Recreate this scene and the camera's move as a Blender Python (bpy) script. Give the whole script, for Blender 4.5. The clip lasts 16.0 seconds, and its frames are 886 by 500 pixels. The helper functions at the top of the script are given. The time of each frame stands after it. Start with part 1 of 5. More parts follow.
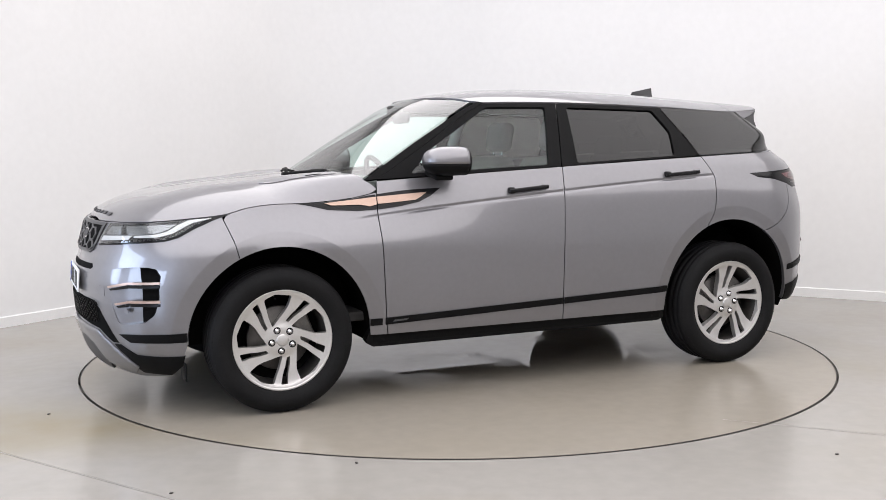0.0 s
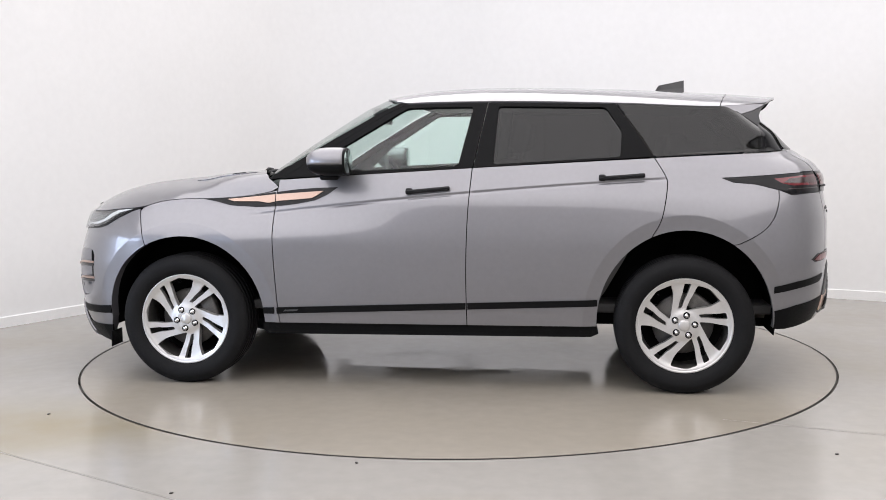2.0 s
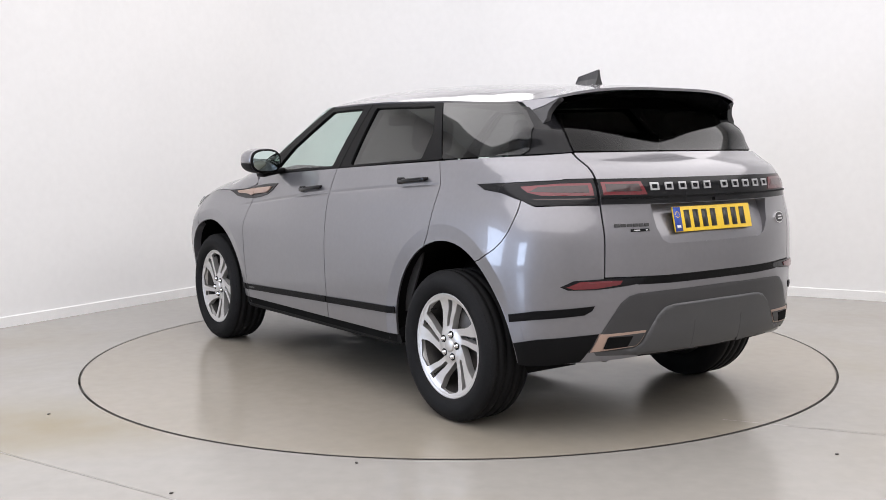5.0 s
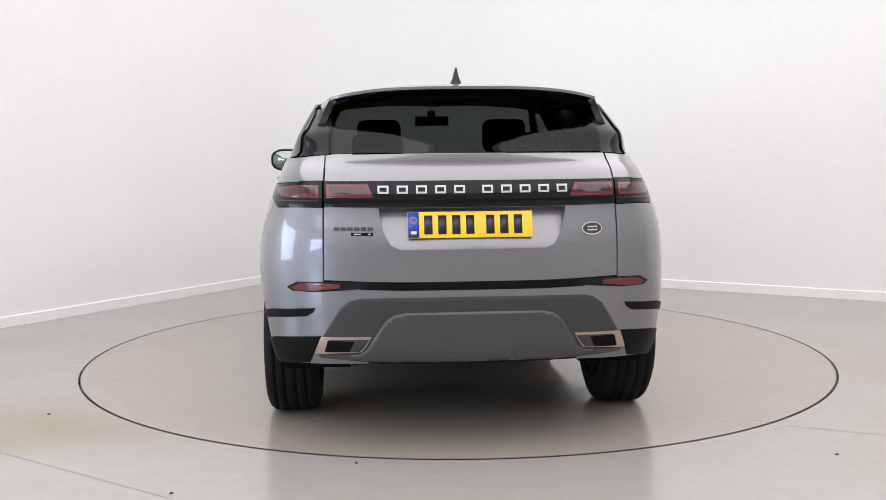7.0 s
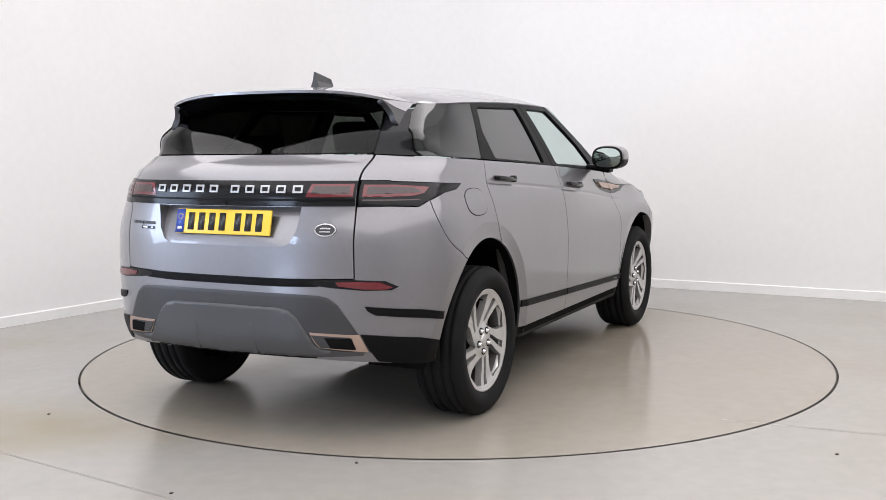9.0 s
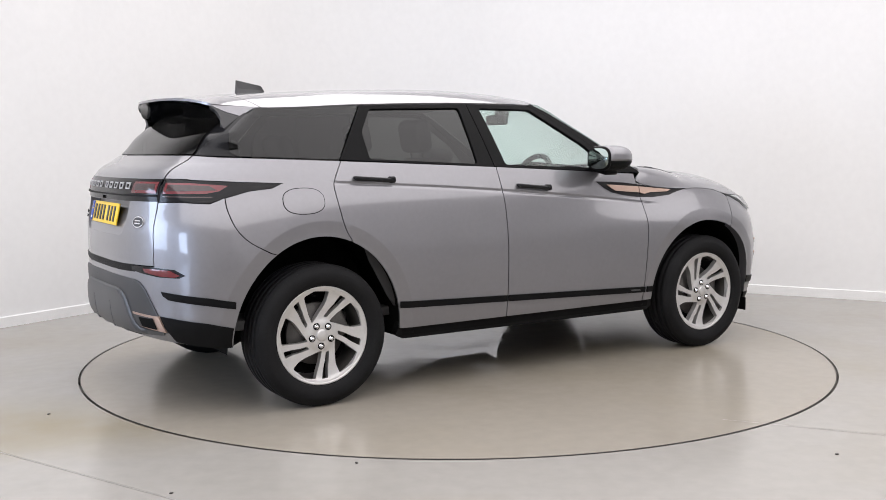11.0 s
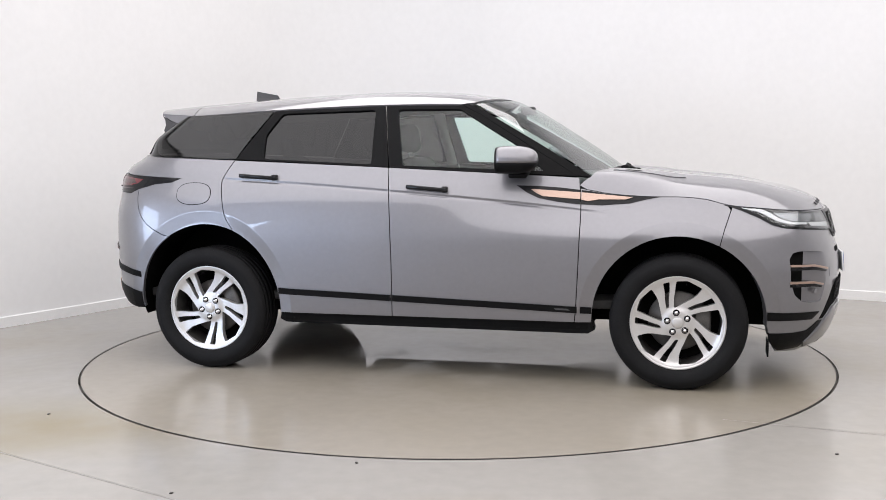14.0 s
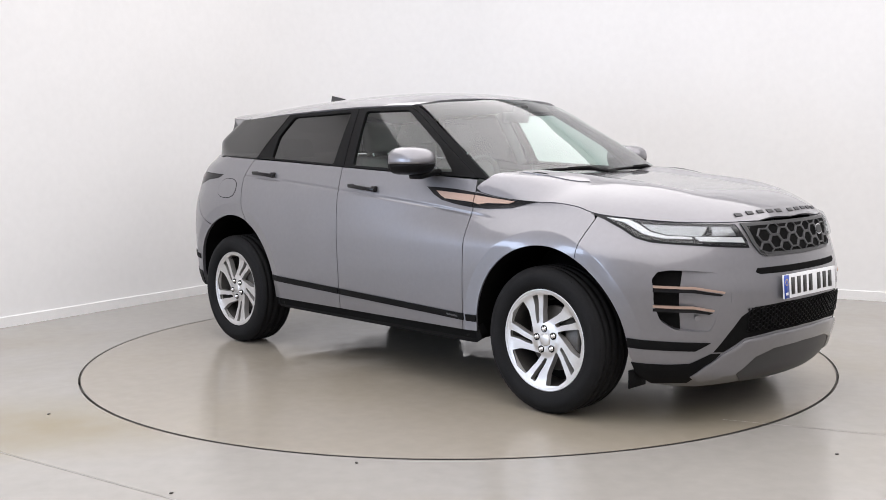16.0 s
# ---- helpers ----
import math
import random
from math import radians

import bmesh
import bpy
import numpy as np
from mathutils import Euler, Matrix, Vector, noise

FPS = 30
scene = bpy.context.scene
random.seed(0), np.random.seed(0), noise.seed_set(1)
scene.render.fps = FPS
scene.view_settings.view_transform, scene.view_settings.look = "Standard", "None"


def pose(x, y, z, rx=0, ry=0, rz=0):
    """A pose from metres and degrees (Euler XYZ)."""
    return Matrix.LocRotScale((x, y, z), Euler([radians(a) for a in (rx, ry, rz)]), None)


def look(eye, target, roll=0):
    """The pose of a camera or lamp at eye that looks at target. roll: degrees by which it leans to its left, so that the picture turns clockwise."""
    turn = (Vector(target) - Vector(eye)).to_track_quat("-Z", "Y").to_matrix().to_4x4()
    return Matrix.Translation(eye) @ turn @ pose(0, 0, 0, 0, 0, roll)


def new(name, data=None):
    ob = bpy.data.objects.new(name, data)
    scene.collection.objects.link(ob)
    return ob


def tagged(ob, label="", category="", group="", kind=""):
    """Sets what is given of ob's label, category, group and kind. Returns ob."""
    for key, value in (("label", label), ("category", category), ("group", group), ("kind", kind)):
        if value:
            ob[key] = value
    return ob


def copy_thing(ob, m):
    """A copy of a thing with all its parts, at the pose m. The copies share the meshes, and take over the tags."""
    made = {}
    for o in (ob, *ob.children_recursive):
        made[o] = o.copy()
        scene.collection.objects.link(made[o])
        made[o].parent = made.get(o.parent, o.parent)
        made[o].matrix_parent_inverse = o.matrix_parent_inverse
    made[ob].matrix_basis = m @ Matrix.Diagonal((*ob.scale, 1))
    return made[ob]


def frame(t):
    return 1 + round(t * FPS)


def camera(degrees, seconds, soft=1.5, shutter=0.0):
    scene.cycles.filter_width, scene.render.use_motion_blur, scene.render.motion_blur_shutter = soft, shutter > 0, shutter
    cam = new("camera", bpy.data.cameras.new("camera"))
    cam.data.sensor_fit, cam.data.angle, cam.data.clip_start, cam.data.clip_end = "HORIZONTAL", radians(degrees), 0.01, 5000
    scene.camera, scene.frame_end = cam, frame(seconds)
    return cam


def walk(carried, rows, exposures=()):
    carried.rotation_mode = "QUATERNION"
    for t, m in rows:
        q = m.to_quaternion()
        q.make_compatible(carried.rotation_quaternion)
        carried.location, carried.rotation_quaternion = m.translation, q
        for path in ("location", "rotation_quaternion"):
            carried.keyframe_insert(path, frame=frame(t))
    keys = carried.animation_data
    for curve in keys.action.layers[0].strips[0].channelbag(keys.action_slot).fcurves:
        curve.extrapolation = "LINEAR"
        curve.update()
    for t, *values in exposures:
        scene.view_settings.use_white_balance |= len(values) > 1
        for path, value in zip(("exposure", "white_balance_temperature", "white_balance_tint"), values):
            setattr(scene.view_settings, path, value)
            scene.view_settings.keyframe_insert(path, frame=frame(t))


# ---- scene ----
from mathutils import geometry

# ---------- camera: stands still ----------
cam = camera(47.53, 16.0, soft=0.75)
CAM = look((0, 0, 1.2675), (0, 10, 1.2675 - 10 * math.tan(radians(5.7026))), -0.4936)
walk(cam, [(0, CAM), (16, CAM)], exposures=[(0, 0.0), (16, 0.0)])

# ---------- plan ----------
CENTRE = (0.0797, 6.2722)          # middle of the turntable
RADIUS = 2.2474
CORNER = Vector((-0.97, 10.79))    # far corner of the room
E1, E2 = Vector((0.867, -0.4986)), Vector((-0.5395, -0.842))   # along the back wall, along the side wall
ROOM = (12.0, 14.5, 3.6)


def room(a, b, z=0.0):
    p = CORNER + E1 * a + E2 * b
    return Vector((p.x, p.y, z))


# ---------- world and lamps ----------
world = bpy.data.worlds.new("world")
scene.world = world
world.use_nodes = True
world.node_tree.nodes["Background"].inputs[0].default_value = (0.75, 0.85, 1.0, 1)
world.node_tree.nodes["Background"].inputs[1].default_value = 0.3


def area(name, m, sx, sy, watts, colour):
    d = bpy.data.lights.new(name, "AREA")
    d.shape, d.size, d.size_y, d.energy, d.color = "RECTANGLE", sx, sy, watts, colour
    ob = new(name, d)
    ob.matrix_world = m
    return ob


ROOMTURN = math.degrees(math.atan2(E1.y, E1.x))
p = room(5.6, 6.7, ROOM[2] - 0.06)
area("ceiling_lamp", pose(p.x, p.y, p.z, 0, 0, ROOMTURN), 10.0, 12.4, 845, (1, 0.965, 0.985))
p = room(1.2, ROOM[1] - 0.15, 1.25)
area("daylight_opening", look(p, room(3.2, 3.4, 1.0)), 2.2, 1.7, 140, (0.60, 0.74, 1.0))

p = room(0.15, 7.6, 1.30)
area("daylight_opening", look(p, room(4.0, 6.6, 0.9)), 2.6, 1.5, 95, (0.60, 0.74, 1.0))


# ---------- materials ----------
def mat(name, colour, rough=0.5, metal=0.0, coat=0.0, vary=0.06, scale=8.0, bump=0.0, bscale=200.0, emit=None, spec=0.5, coatrough=0.04):
    m = bpy.data.materials.new(name)
    m.use_nodes = True
    nt = m.node_tree
    b = nt.nodes["Principled BSDF"]
    b.inputs["Roughness"].default_value, b.inputs["Metallic"].default_value = rough, metal
    b.inputs["Coat Weight"].default_value, b.inputs["Coat Roughness"].default_value = coat, coatrough
    b.inputs["Specular IOR Level"].default_value = spec
    co = nt.nodes.new("ShaderNodeTexCoord")
    if vary:
        n1, n2 = nt.nodes.new("ShaderNodeTexNoise"), nt.nodes.new("ShaderNodeTexNoise")
        n1.inputs["Scale"].default_value, n2.inputs["Scale"].default_value = scale, scale * 14
        n1.inputs["Detail"].default_value = 4
        mix = nt.nodes.new("ShaderNodeMath")
        mix.operation = "ADD"
        ramp = nt.nodes.new("ShaderNodeMapRange")
        ramp.inputs[1].default_value, ramp.inputs[2].default_value = 0.7, 1.3
        ramp.inputs[3].default_value, ramp.inputs[4].default_value = 1 - vary, 1 + vary
        tint = nt.nodes.new("ShaderNodeVectorMath")
        tint.operation = "SCALE"
        tint.inputs[0].default_value = colour
        for n in (n1, n2):
            nt.links.new(co.outputs["Object"], n.inputs["Vector"])
        nt.links.new(n1.outputs["Fac"], mix.inputs[0])
        nt.links.new(n2.outputs["Fac"], mix.inputs[1])
        nt.links.new(mix.outputs[0], ramp.inputs[0])
        nt.links.new(ramp.outputs[0], tint.inputs[3])
        nt.links.new(tint.outputs[0], b.inputs["Base Color"])
    else:
        b.inputs["Base Color"].default_value = (*colour, 1)
    if bump:
        n = nt.nodes.new("ShaderNodeTexNoise")
        n.inputs["Scale"].default_value = bscale
        bp = nt.nodes.new("ShaderNodeBump")
        bp.inputs["Strength"].default_value, bp.inputs["Distance"].default_value = bump, 0.002
        nt.links.new(co.outputs["Object"], n.inputs["Vector"])
        nt.links.new(n.outputs["Fac"], bp.inputs["Height"])
        nt.links.new(bp.outputs["Normal"], b.inputs["Normal"])
    if emit:
        b.inputs["Emission Color"].default_value = (*emit[0], 1)
        b.inputs["Emission Strength"].default_value = emit[1]
    return m


def glass(name, colour, gloss=0.09, power=3.0):
    m = bpy.data.materials.new(name)
    m.use_nodes = True
    nt = m.node_tree
    nt.nodes.remove(nt.nodes["Principled BSDF"])
    out = nt.nodes["Material Output"]
    tr, gl = nt.nodes.new("ShaderNodeBsdfTransparent"), nt.nodes.new("ShaderNodeBsdfGlossy")
    lw, mx = nt.nodes.new("ShaderNodeLayerWeight"), nt.nodes.new("ShaderNodeMixShader")
    pw, ma = nt.nodes.new("ShaderNodeMath"), nt.nodes.new("ShaderNodeMath")
    pw.operation, ma.operation = "POWER", "MULTIPLY_ADD"
    lw.inputs[0].default_value = 0.5
    pw.inputs[1].default_value = power
    ma.inputs[1].default_value, ma.inputs[2].default_value = 0.9 - gloss, gloss
    tr.inputs[0].default_value = (*colour, 1)
    gl.inputs["Roughness"].default_value = 0.0
    nt.links.new(lw.outputs["Facing"], pw.inputs[0])
    nt.links.new(pw.outputs[0], ma.inputs[0])
    nt.links.new(ma.outputs[0], mx.inputs[0])
    nt.links.new(tr.outputs[0], mx.inputs[1])
    nt.links.new(gl.outputs[0], mx.inputs[2])
    nt.links.new(mx.outputs[0], out.inputs[0])
    return m


PAINT = mat("grey_metallic_paint", (0.194, 0.191, 0.204), 0.38, 0.72, 1.0, 0.03, 3.0, coatrough=0.03)
BLACK = mat("black_plastic", (0.006, 0.006, 0.0063), 0.42, vary=0.15, spec=0.06, bump=0.15, bscale=900)
GLOSSBLACK = mat("gloss_black_trim", (0.008, 0.008, 0.009), 0.14, spec=0.2, vary=0)
DARKGREY = mat("dark_grey_bumper_plastic", (0.030, 0.0295, 0.031), 0.48, 0.1, 0.05, 0.06)
SKID = mat("satin_grey_skid_plate", (0.052, 0.052, 0.054), 0.42, 0.25, 0.1, 0.05)
COPPER = mat("copper_trim", (0.42, 0.30, 0.245), 0.3, 0.6, vary=0.04)
CHROME = mat("bright_metal", (0.75, 0.75, 0.76), 0.18, 1.0, vary=0.03)
ALLOY = mat("silver_alloy", (0.55, 0.54, 0.53), 0.36, 0.7, 0.5, 0.03)
DARKALLOY = mat("brake_metal", (0.10, 0.095, 0.09), 0.5, 0.7, vary=0.2, scale=20)
RUBBER = mat("tyre_rubber", (0.0085, 0.0085, 0.009), 0.7, spec=0.12, vary=0.2, bump=0.1, bscale=400)
UNDER = mat("underbody_black", (0.006, 0.006, 0.006), 0.85, vary=0.2, spec=0.05)
TRIM = mat("dark_cabin_plastic", (0.035, 0.034, 0.034), 0.65, vary=0.1)
SEAT = mat("grey_seat_fabric", (0.11, 0.107, 0.104), 0.85, vary=0.12, scale=30, bump=0.3, bscale=600)
LINING = mat("pale_headlining", (0.45, 0.44, 0.42), 0.9, vary=0.05)
CLEAR = glass("clear_green_glass", (0.80, 0.92, 0.88), 0.055)
PRIVACY = glass("dark_privacy_glass", (0.045, 0.043, 0.041), 0.038)
LENS = glass("clear_lamp_lens", (0.9, 0.92, 0.93), 0.04)
REARGLASS = glass("dark_rear_glass", (0.06, 0.06, 0.055), 0.02, 5.0)
REDLENS = mat("red_lamp_lens", (0.115, 0.012, 0.016), 0.12, coat=0.35, vary=0.1, scale=60)
DARKRED = mat("smoked_red_lens", (0.035, 0.018, 0.018), 0.12, coat=0.35, vary=0.1, scale=60)
REFLECTOR = mat("lamp_reflector", (0.27, 0.275, 0.28), 0.22, 0.9, vary=0.08, scale=40)
WHITELENS = mat("white_lamp_bar", (0.6, 0.6, 0.6), 0.2, vary=0.03, coat=0.6)
LETTER = mat("satin_silver_lettering", (0.42, 0.42, 0.43), 0.35, 0.7, vary=0.03)
# dark green tone stands in for the dim view the door mirrors reflect
DARKMIRROR = mat("mirror_glass", (0.22, 0.26, 0.25), 0.02, 1.0, vary=0)
YELLOW = mat("yellow_plate", (0.75, 0.50, 0.03), 0.35, vary=0.03)
WHITEPLATE = mat("white_plate", (0.75, 0.76, 0.78), 0.35, vary=0.03)
BLUE = mat("blue_plate_band", (0.02, 0.06, 0.33), 0.35, vary=0.03)
INK = mat("plate_ink", (0.015, 0.015, 0.015), 0.4, vary=0)
WALLPAINT = mat("white_wall_paint", (0.705, 0.702, 0.698), 0.75, vary=0.02, scale=1.2, bump=0.1, bscale=120)
CEILING = mat("white_ceiling_paint", (0.8, 0.8, 0.79), 0.8, vary=0.02, scale=1.0)
SKIRT = mat("white_skirting_paint", (0.74, 0.738, 0.73), 0.45, vary=0.03)
JOINT = mat("dark_joint", (0.03, 0.025, 0.02), 0.7, vary=0.2)


def floor_material(name, colour, stain, patch):
    m = mat(name, colour, 0.2, vary=0.05, scale=0.9, spec=0.5)
    nt = m.node_tree
    b = nt.nodes["Principled BSDF"]
    src = b.inputs["Base Color"].links[0].from_socket
    co = nt.nodes.new("ShaderNodeTexCoord")
    n = nt.nodes.new("ShaderNodeTexNoise")
    n.inputs["Scale"].default_value, n.inputs["Detail"].default_value = 0.55, 5
    r = nt.nodes.new("ShaderNodeMapRange")
    r.inputs[1].default_value, r.inputs[2].default_value = 0.5, 0.75
    r.inputs[3].default_value, r.inputs[4].default_value = 0, stain
    mx = nt.nodes.new("ShaderNodeMix")
    mx.data_type = "RGBA"
    mx.inputs[7].default_value = (0.225, 0.190, 0.118, 1)
    nt.links.new(co.outputs["Object"], n.inputs["Vector"])
    nt.links.new(n.outputs["Fac"], r.inputs[0])
    # one broad stain patch
    dist = nt.nodes.new("ShaderNodeVectorMath")
    dist.operation = "DISTANCE"
    sq = nt.nodes.new("ShaderNodeVectorMath")
    sq.operation = "MULTIPLY"
    sq.inputs[1].default_value = (0.75, 1.5, 1)
    dist.inputs[1].default_value = (-1.75 * 0.75, 4.62 * 1.5, 0) if patch else (1.3, -0.7, 0)
    rr = nt.nodes.new("ShaderNodeMapRange")
    rr.inputs[1].default_value, rr.inputs[2].default_value = (0.95, 0.15) if patch else (1.1, 0.2)
    rr.inputs[3].default_value, rr.inputs[4].default_value = 0, 1.25 if patch else 0.7
    n3 = nt.nodes.new("ShaderNodeTexNoise")
    n3.inputs["Scale"].default_value, n3.inputs["Detail"].default_value = 1.7, 6
    mm = nt.nodes.new("ShaderNodeMath")
    mm.operation = "MULTIPLY"
    ad = nt.nodes.new("ShaderNodeMath")
    ad.operation = "ADD"
    ad.use_clamp = True
    nt.links.new(co.outputs["Object"], sq.inputs[0])
    nt.links.new(sq.outputs[0], dist.inputs[0])
    nt.links.new(dist.outputs["Value"], rr.inputs[0])
    nt.links.new(co.outputs["Object"], n3.inputs["Vector"])
    nt.links.new(n3.outputs["Fac"], mm.inputs[0])
    nt.links.new(rr.outputs[0], mm.inputs[1])
    nt.links.new(mm.outputs[0], ad.inputs[0])
    nt.links.new(r.outputs[0], ad.inputs[1])
    nt.links.new(ad.outputs[0], mx.inputs[0])
    nt.links.new(src, mx.inputs[6])
    nt.links.new(mx.outputs[2], b.inputs["Base Color"])
    n2 = nt.nodes.new("ShaderNodeTexNoise")
    n2.inputs["Scale"].default_value, n2.inputs["Detail"].default_value = 1.2, 1
    r2 = nt.nodes.new("ShaderNodeMapRange")
    r2.inputs[3].default_value, r2.inputs[4].default_value = 0.185, 0.25
    nt.links.new(co.outputs["Object"], n2.inputs["Vector"])
    nt.links.new(n2.outputs["Fac"], r2.inputs[0])
    if patch:
        nt.links.new(r2.outputs[0], b.inputs["Roughness"])
        return m
    # damp, shiny patches in the middle of the turntable
    far, mid, wet, both, gloss = (nt.nodes.new("ShaderNodeVectorMath"), nt.nodes.new("ShaderNodeMapRange"), nt.nodes.new("ShaderNodeMapRange"),
                                  nt.nodes.new("ShaderNodeMath"), nt.nodes.new("ShaderNodeMix"))
    n4 = nt.nodes.new("ShaderNodeTexNoise")
    n4.inputs["Scale"].default_value, n4.inputs["Detail"].default_value = 2.2, 2
    far.operation, both.operation = "LENGTH", "MULTIPLY"
    mid.inputs[1].default_value, mid.inputs[2].default_value = 1.45, 0.8
    wet.inputs[1].default_value, wet.inputs[2].default_value = 0.38, 0.50
    gloss.inputs[3].default_value = 0.03
    nt.links.new(co.outputs["Object"], far.inputs[0])
    nt.links.new(far.outputs["Value"], mid.inputs[0])
    nt.links.new(co.outputs["Object"], n4.inputs["Vector"])
    nt.links.new(n4.outputs["Fac"], wet.inputs[0])
    nt.links.new(mid.outputs[0], both.inputs[0])
    nt.links.new(wet.outputs[0], both.inputs[1])
    nt.links.new(both.outputs[0], gloss.inputs[0])
    nt.links.new(r2.outputs[0], gloss.inputs[2])
    nt.links.new(gloss.outputs[0], b.inputs["Roughness"])
    return m


FLOOR = floor_material("painted_concrete_floor", (0.286, 0.273, 0.250), 0.45, True)
DISC = floor_material("painted_turntable_top", (0.275, 0.250, 0.210), 0.25, False)


# ---------- mesh helpers ----------
def part(name, bm, material, parent, label="", smooth=True):
    me = bpy.data.meshes.new(name)
    lay = bm.verts.layers.float_vector.get("surface_normal")
    exact = None
    if lay and smooth:
        bm.normal_update()
        exact = [v[lay].copy() for v in bm.verts]
        exact = [n if n.length > 0.5 and n.dot(v.normal) > 0.5 else Vector() for n, v in zip(exact, bm.verts)]
    bm.to_mesh(me)
    bm.free()
    me.materials.append(material)
    me.polygons.foreach_set("use_smooth", [smooth] * len(me.polygons))
    if exact:
        me.normals_split_custom_set_from_vertices(exact)
    ob = new(name, me)
    ob.parent = parent
    if label:
        tagged(ob, label)
    return ob


def box_bm(sx, sy, sz, at=(0, 0, 0), bevel=0.0, segs=2, turn=None):
    bm = bmesh.new()
    bmesh.ops.create_cube(bm, size=1, matrix=Matrix.Diagonal((sx, sy, sz, 1)))
    if bevel:
        bmesh.ops.bevel(bm, geom=bm.edges[:], offset=bevel, segments=segs, affect="EDGES", profile=0.5)
    if turn:
        bm.transform(turn)
    bm.transform(Matrix.Translation(at))
    return bm


def merge(*bms):
    out = bmesh.new()
    for b in bms:
        me = bpy.data.meshes.new("tmp")
        b.to_mesh(me)
        b.free()
        out.from_mesh(me)
        bpy.data.meshes.remove(me)
    return out


def lathe_bm(profile, segs=64, axis_turn=None):
    """profile: (radius, along) pairs, turned round the z axis."""
    bm = bmesh.new()
    rings = []
    for r, h in profile:
        rings.append([bm.verts.new((r * math.cos(2 * math.pi * i / segs), r * math.sin(2 * math.pi * i / segs), h)) for i in range(segs)])
    for a, b in zip(rings, rings[1:]):
        for i in range(segs):
            j = (i + 1) % segs
            bm.faces.new((a[i], a[j], b[j], b[i]))
    bmesh.ops.remove_doubles(bm, verts=bm.verts[:], dist=1e-5)
    bmesh.ops.recalc_face_normals(bm, faces=bm.faces[:])
    if axis_turn:
        bm.transform(axis_turn)
    return bm


def resample(pts, step, closed=True):
    out = []
    n = len(pts)
    for i in range(n if closed else n - 1):
        a, b = pts[i], pts[(i + 1) % n]
        k = max(1, int(math.ceil(math.hypot(b[0] - a[0], b[1] - a[1]) / step)))
        out += [(a[0] + (b[0] - a[0]) * j / k, a[1] + (b[1] - a[1]) * j / k) for j in range(k)]
    if not closed:
        out.append(pts[-1])
    return out


def inside(px, py, poly):
    res = np.zeros(len(px), bool)
    n = len(poly)
    for i in range(n):
        (x0, y0), (x1, y1) = poly[i], poly[(i + 1) % n]
        if y0 == y1:
            continue
        c = ((y0 > py) != (y1 > py)) & (px < (x1 - x0) * (py - y0) / (y1 - y0) + x0)
        res ^= c
    return res


def near(px, py, poly, d):
    res = np.zeros(len(px), bool)
    q = np.array(poly)
    for i in range(len(px)):
        res[i] = ((q[:, 0] - px[i]) ** 2 + (q[:, 1] - py[i]) ** 2).min() < d * d
    return res


def smooth_line(pts, n=6):
    """A rounded open line through the points."""
    out = []
    p = [pts[0]] + list(pts) + [pts[-1]]
    for i in range(1, len(p) - 2):
        for j in range(n):
            t = j / n
            out.append(tuple(0.5 * (2 * p[i][k] + (p[i + 1][k] - p[i - 1][k]) * t + (2 * p[i - 1][k] - 5 * p[i][k] + 4 * p[i + 1][k] - p[i + 2][k]) * t * t
                                    + (3 * p[i][k] - p[i - 1][k] - 3 * p[i + 1][k] + p[i + 2][k]) * t ** 3) for k in (0, 1)))
    out.append(tuple(pts[-1]))
    return out


def rounded(pts, r, n=4):
    """A closed outline with its corners rounded."""
    out = []
    m = len(pts)
    for i in range(m):
        a, b, c = Vector(pts[i - 1]), Vector(pts[i]), Vector(pts[(i + 1) % m])
        d = min(r, (a - b).length * 0.45, (c - b).length * 0.45)
        p, q = b + (a - b).normalized() * d, b + (c - b).normalized() * d
        for j in range(n + 1):
            t = j / n
            out.append(tuple(p * (1 - t) ** 2 + b * 2 * t * (1 - t) + q * t * t))
    return out


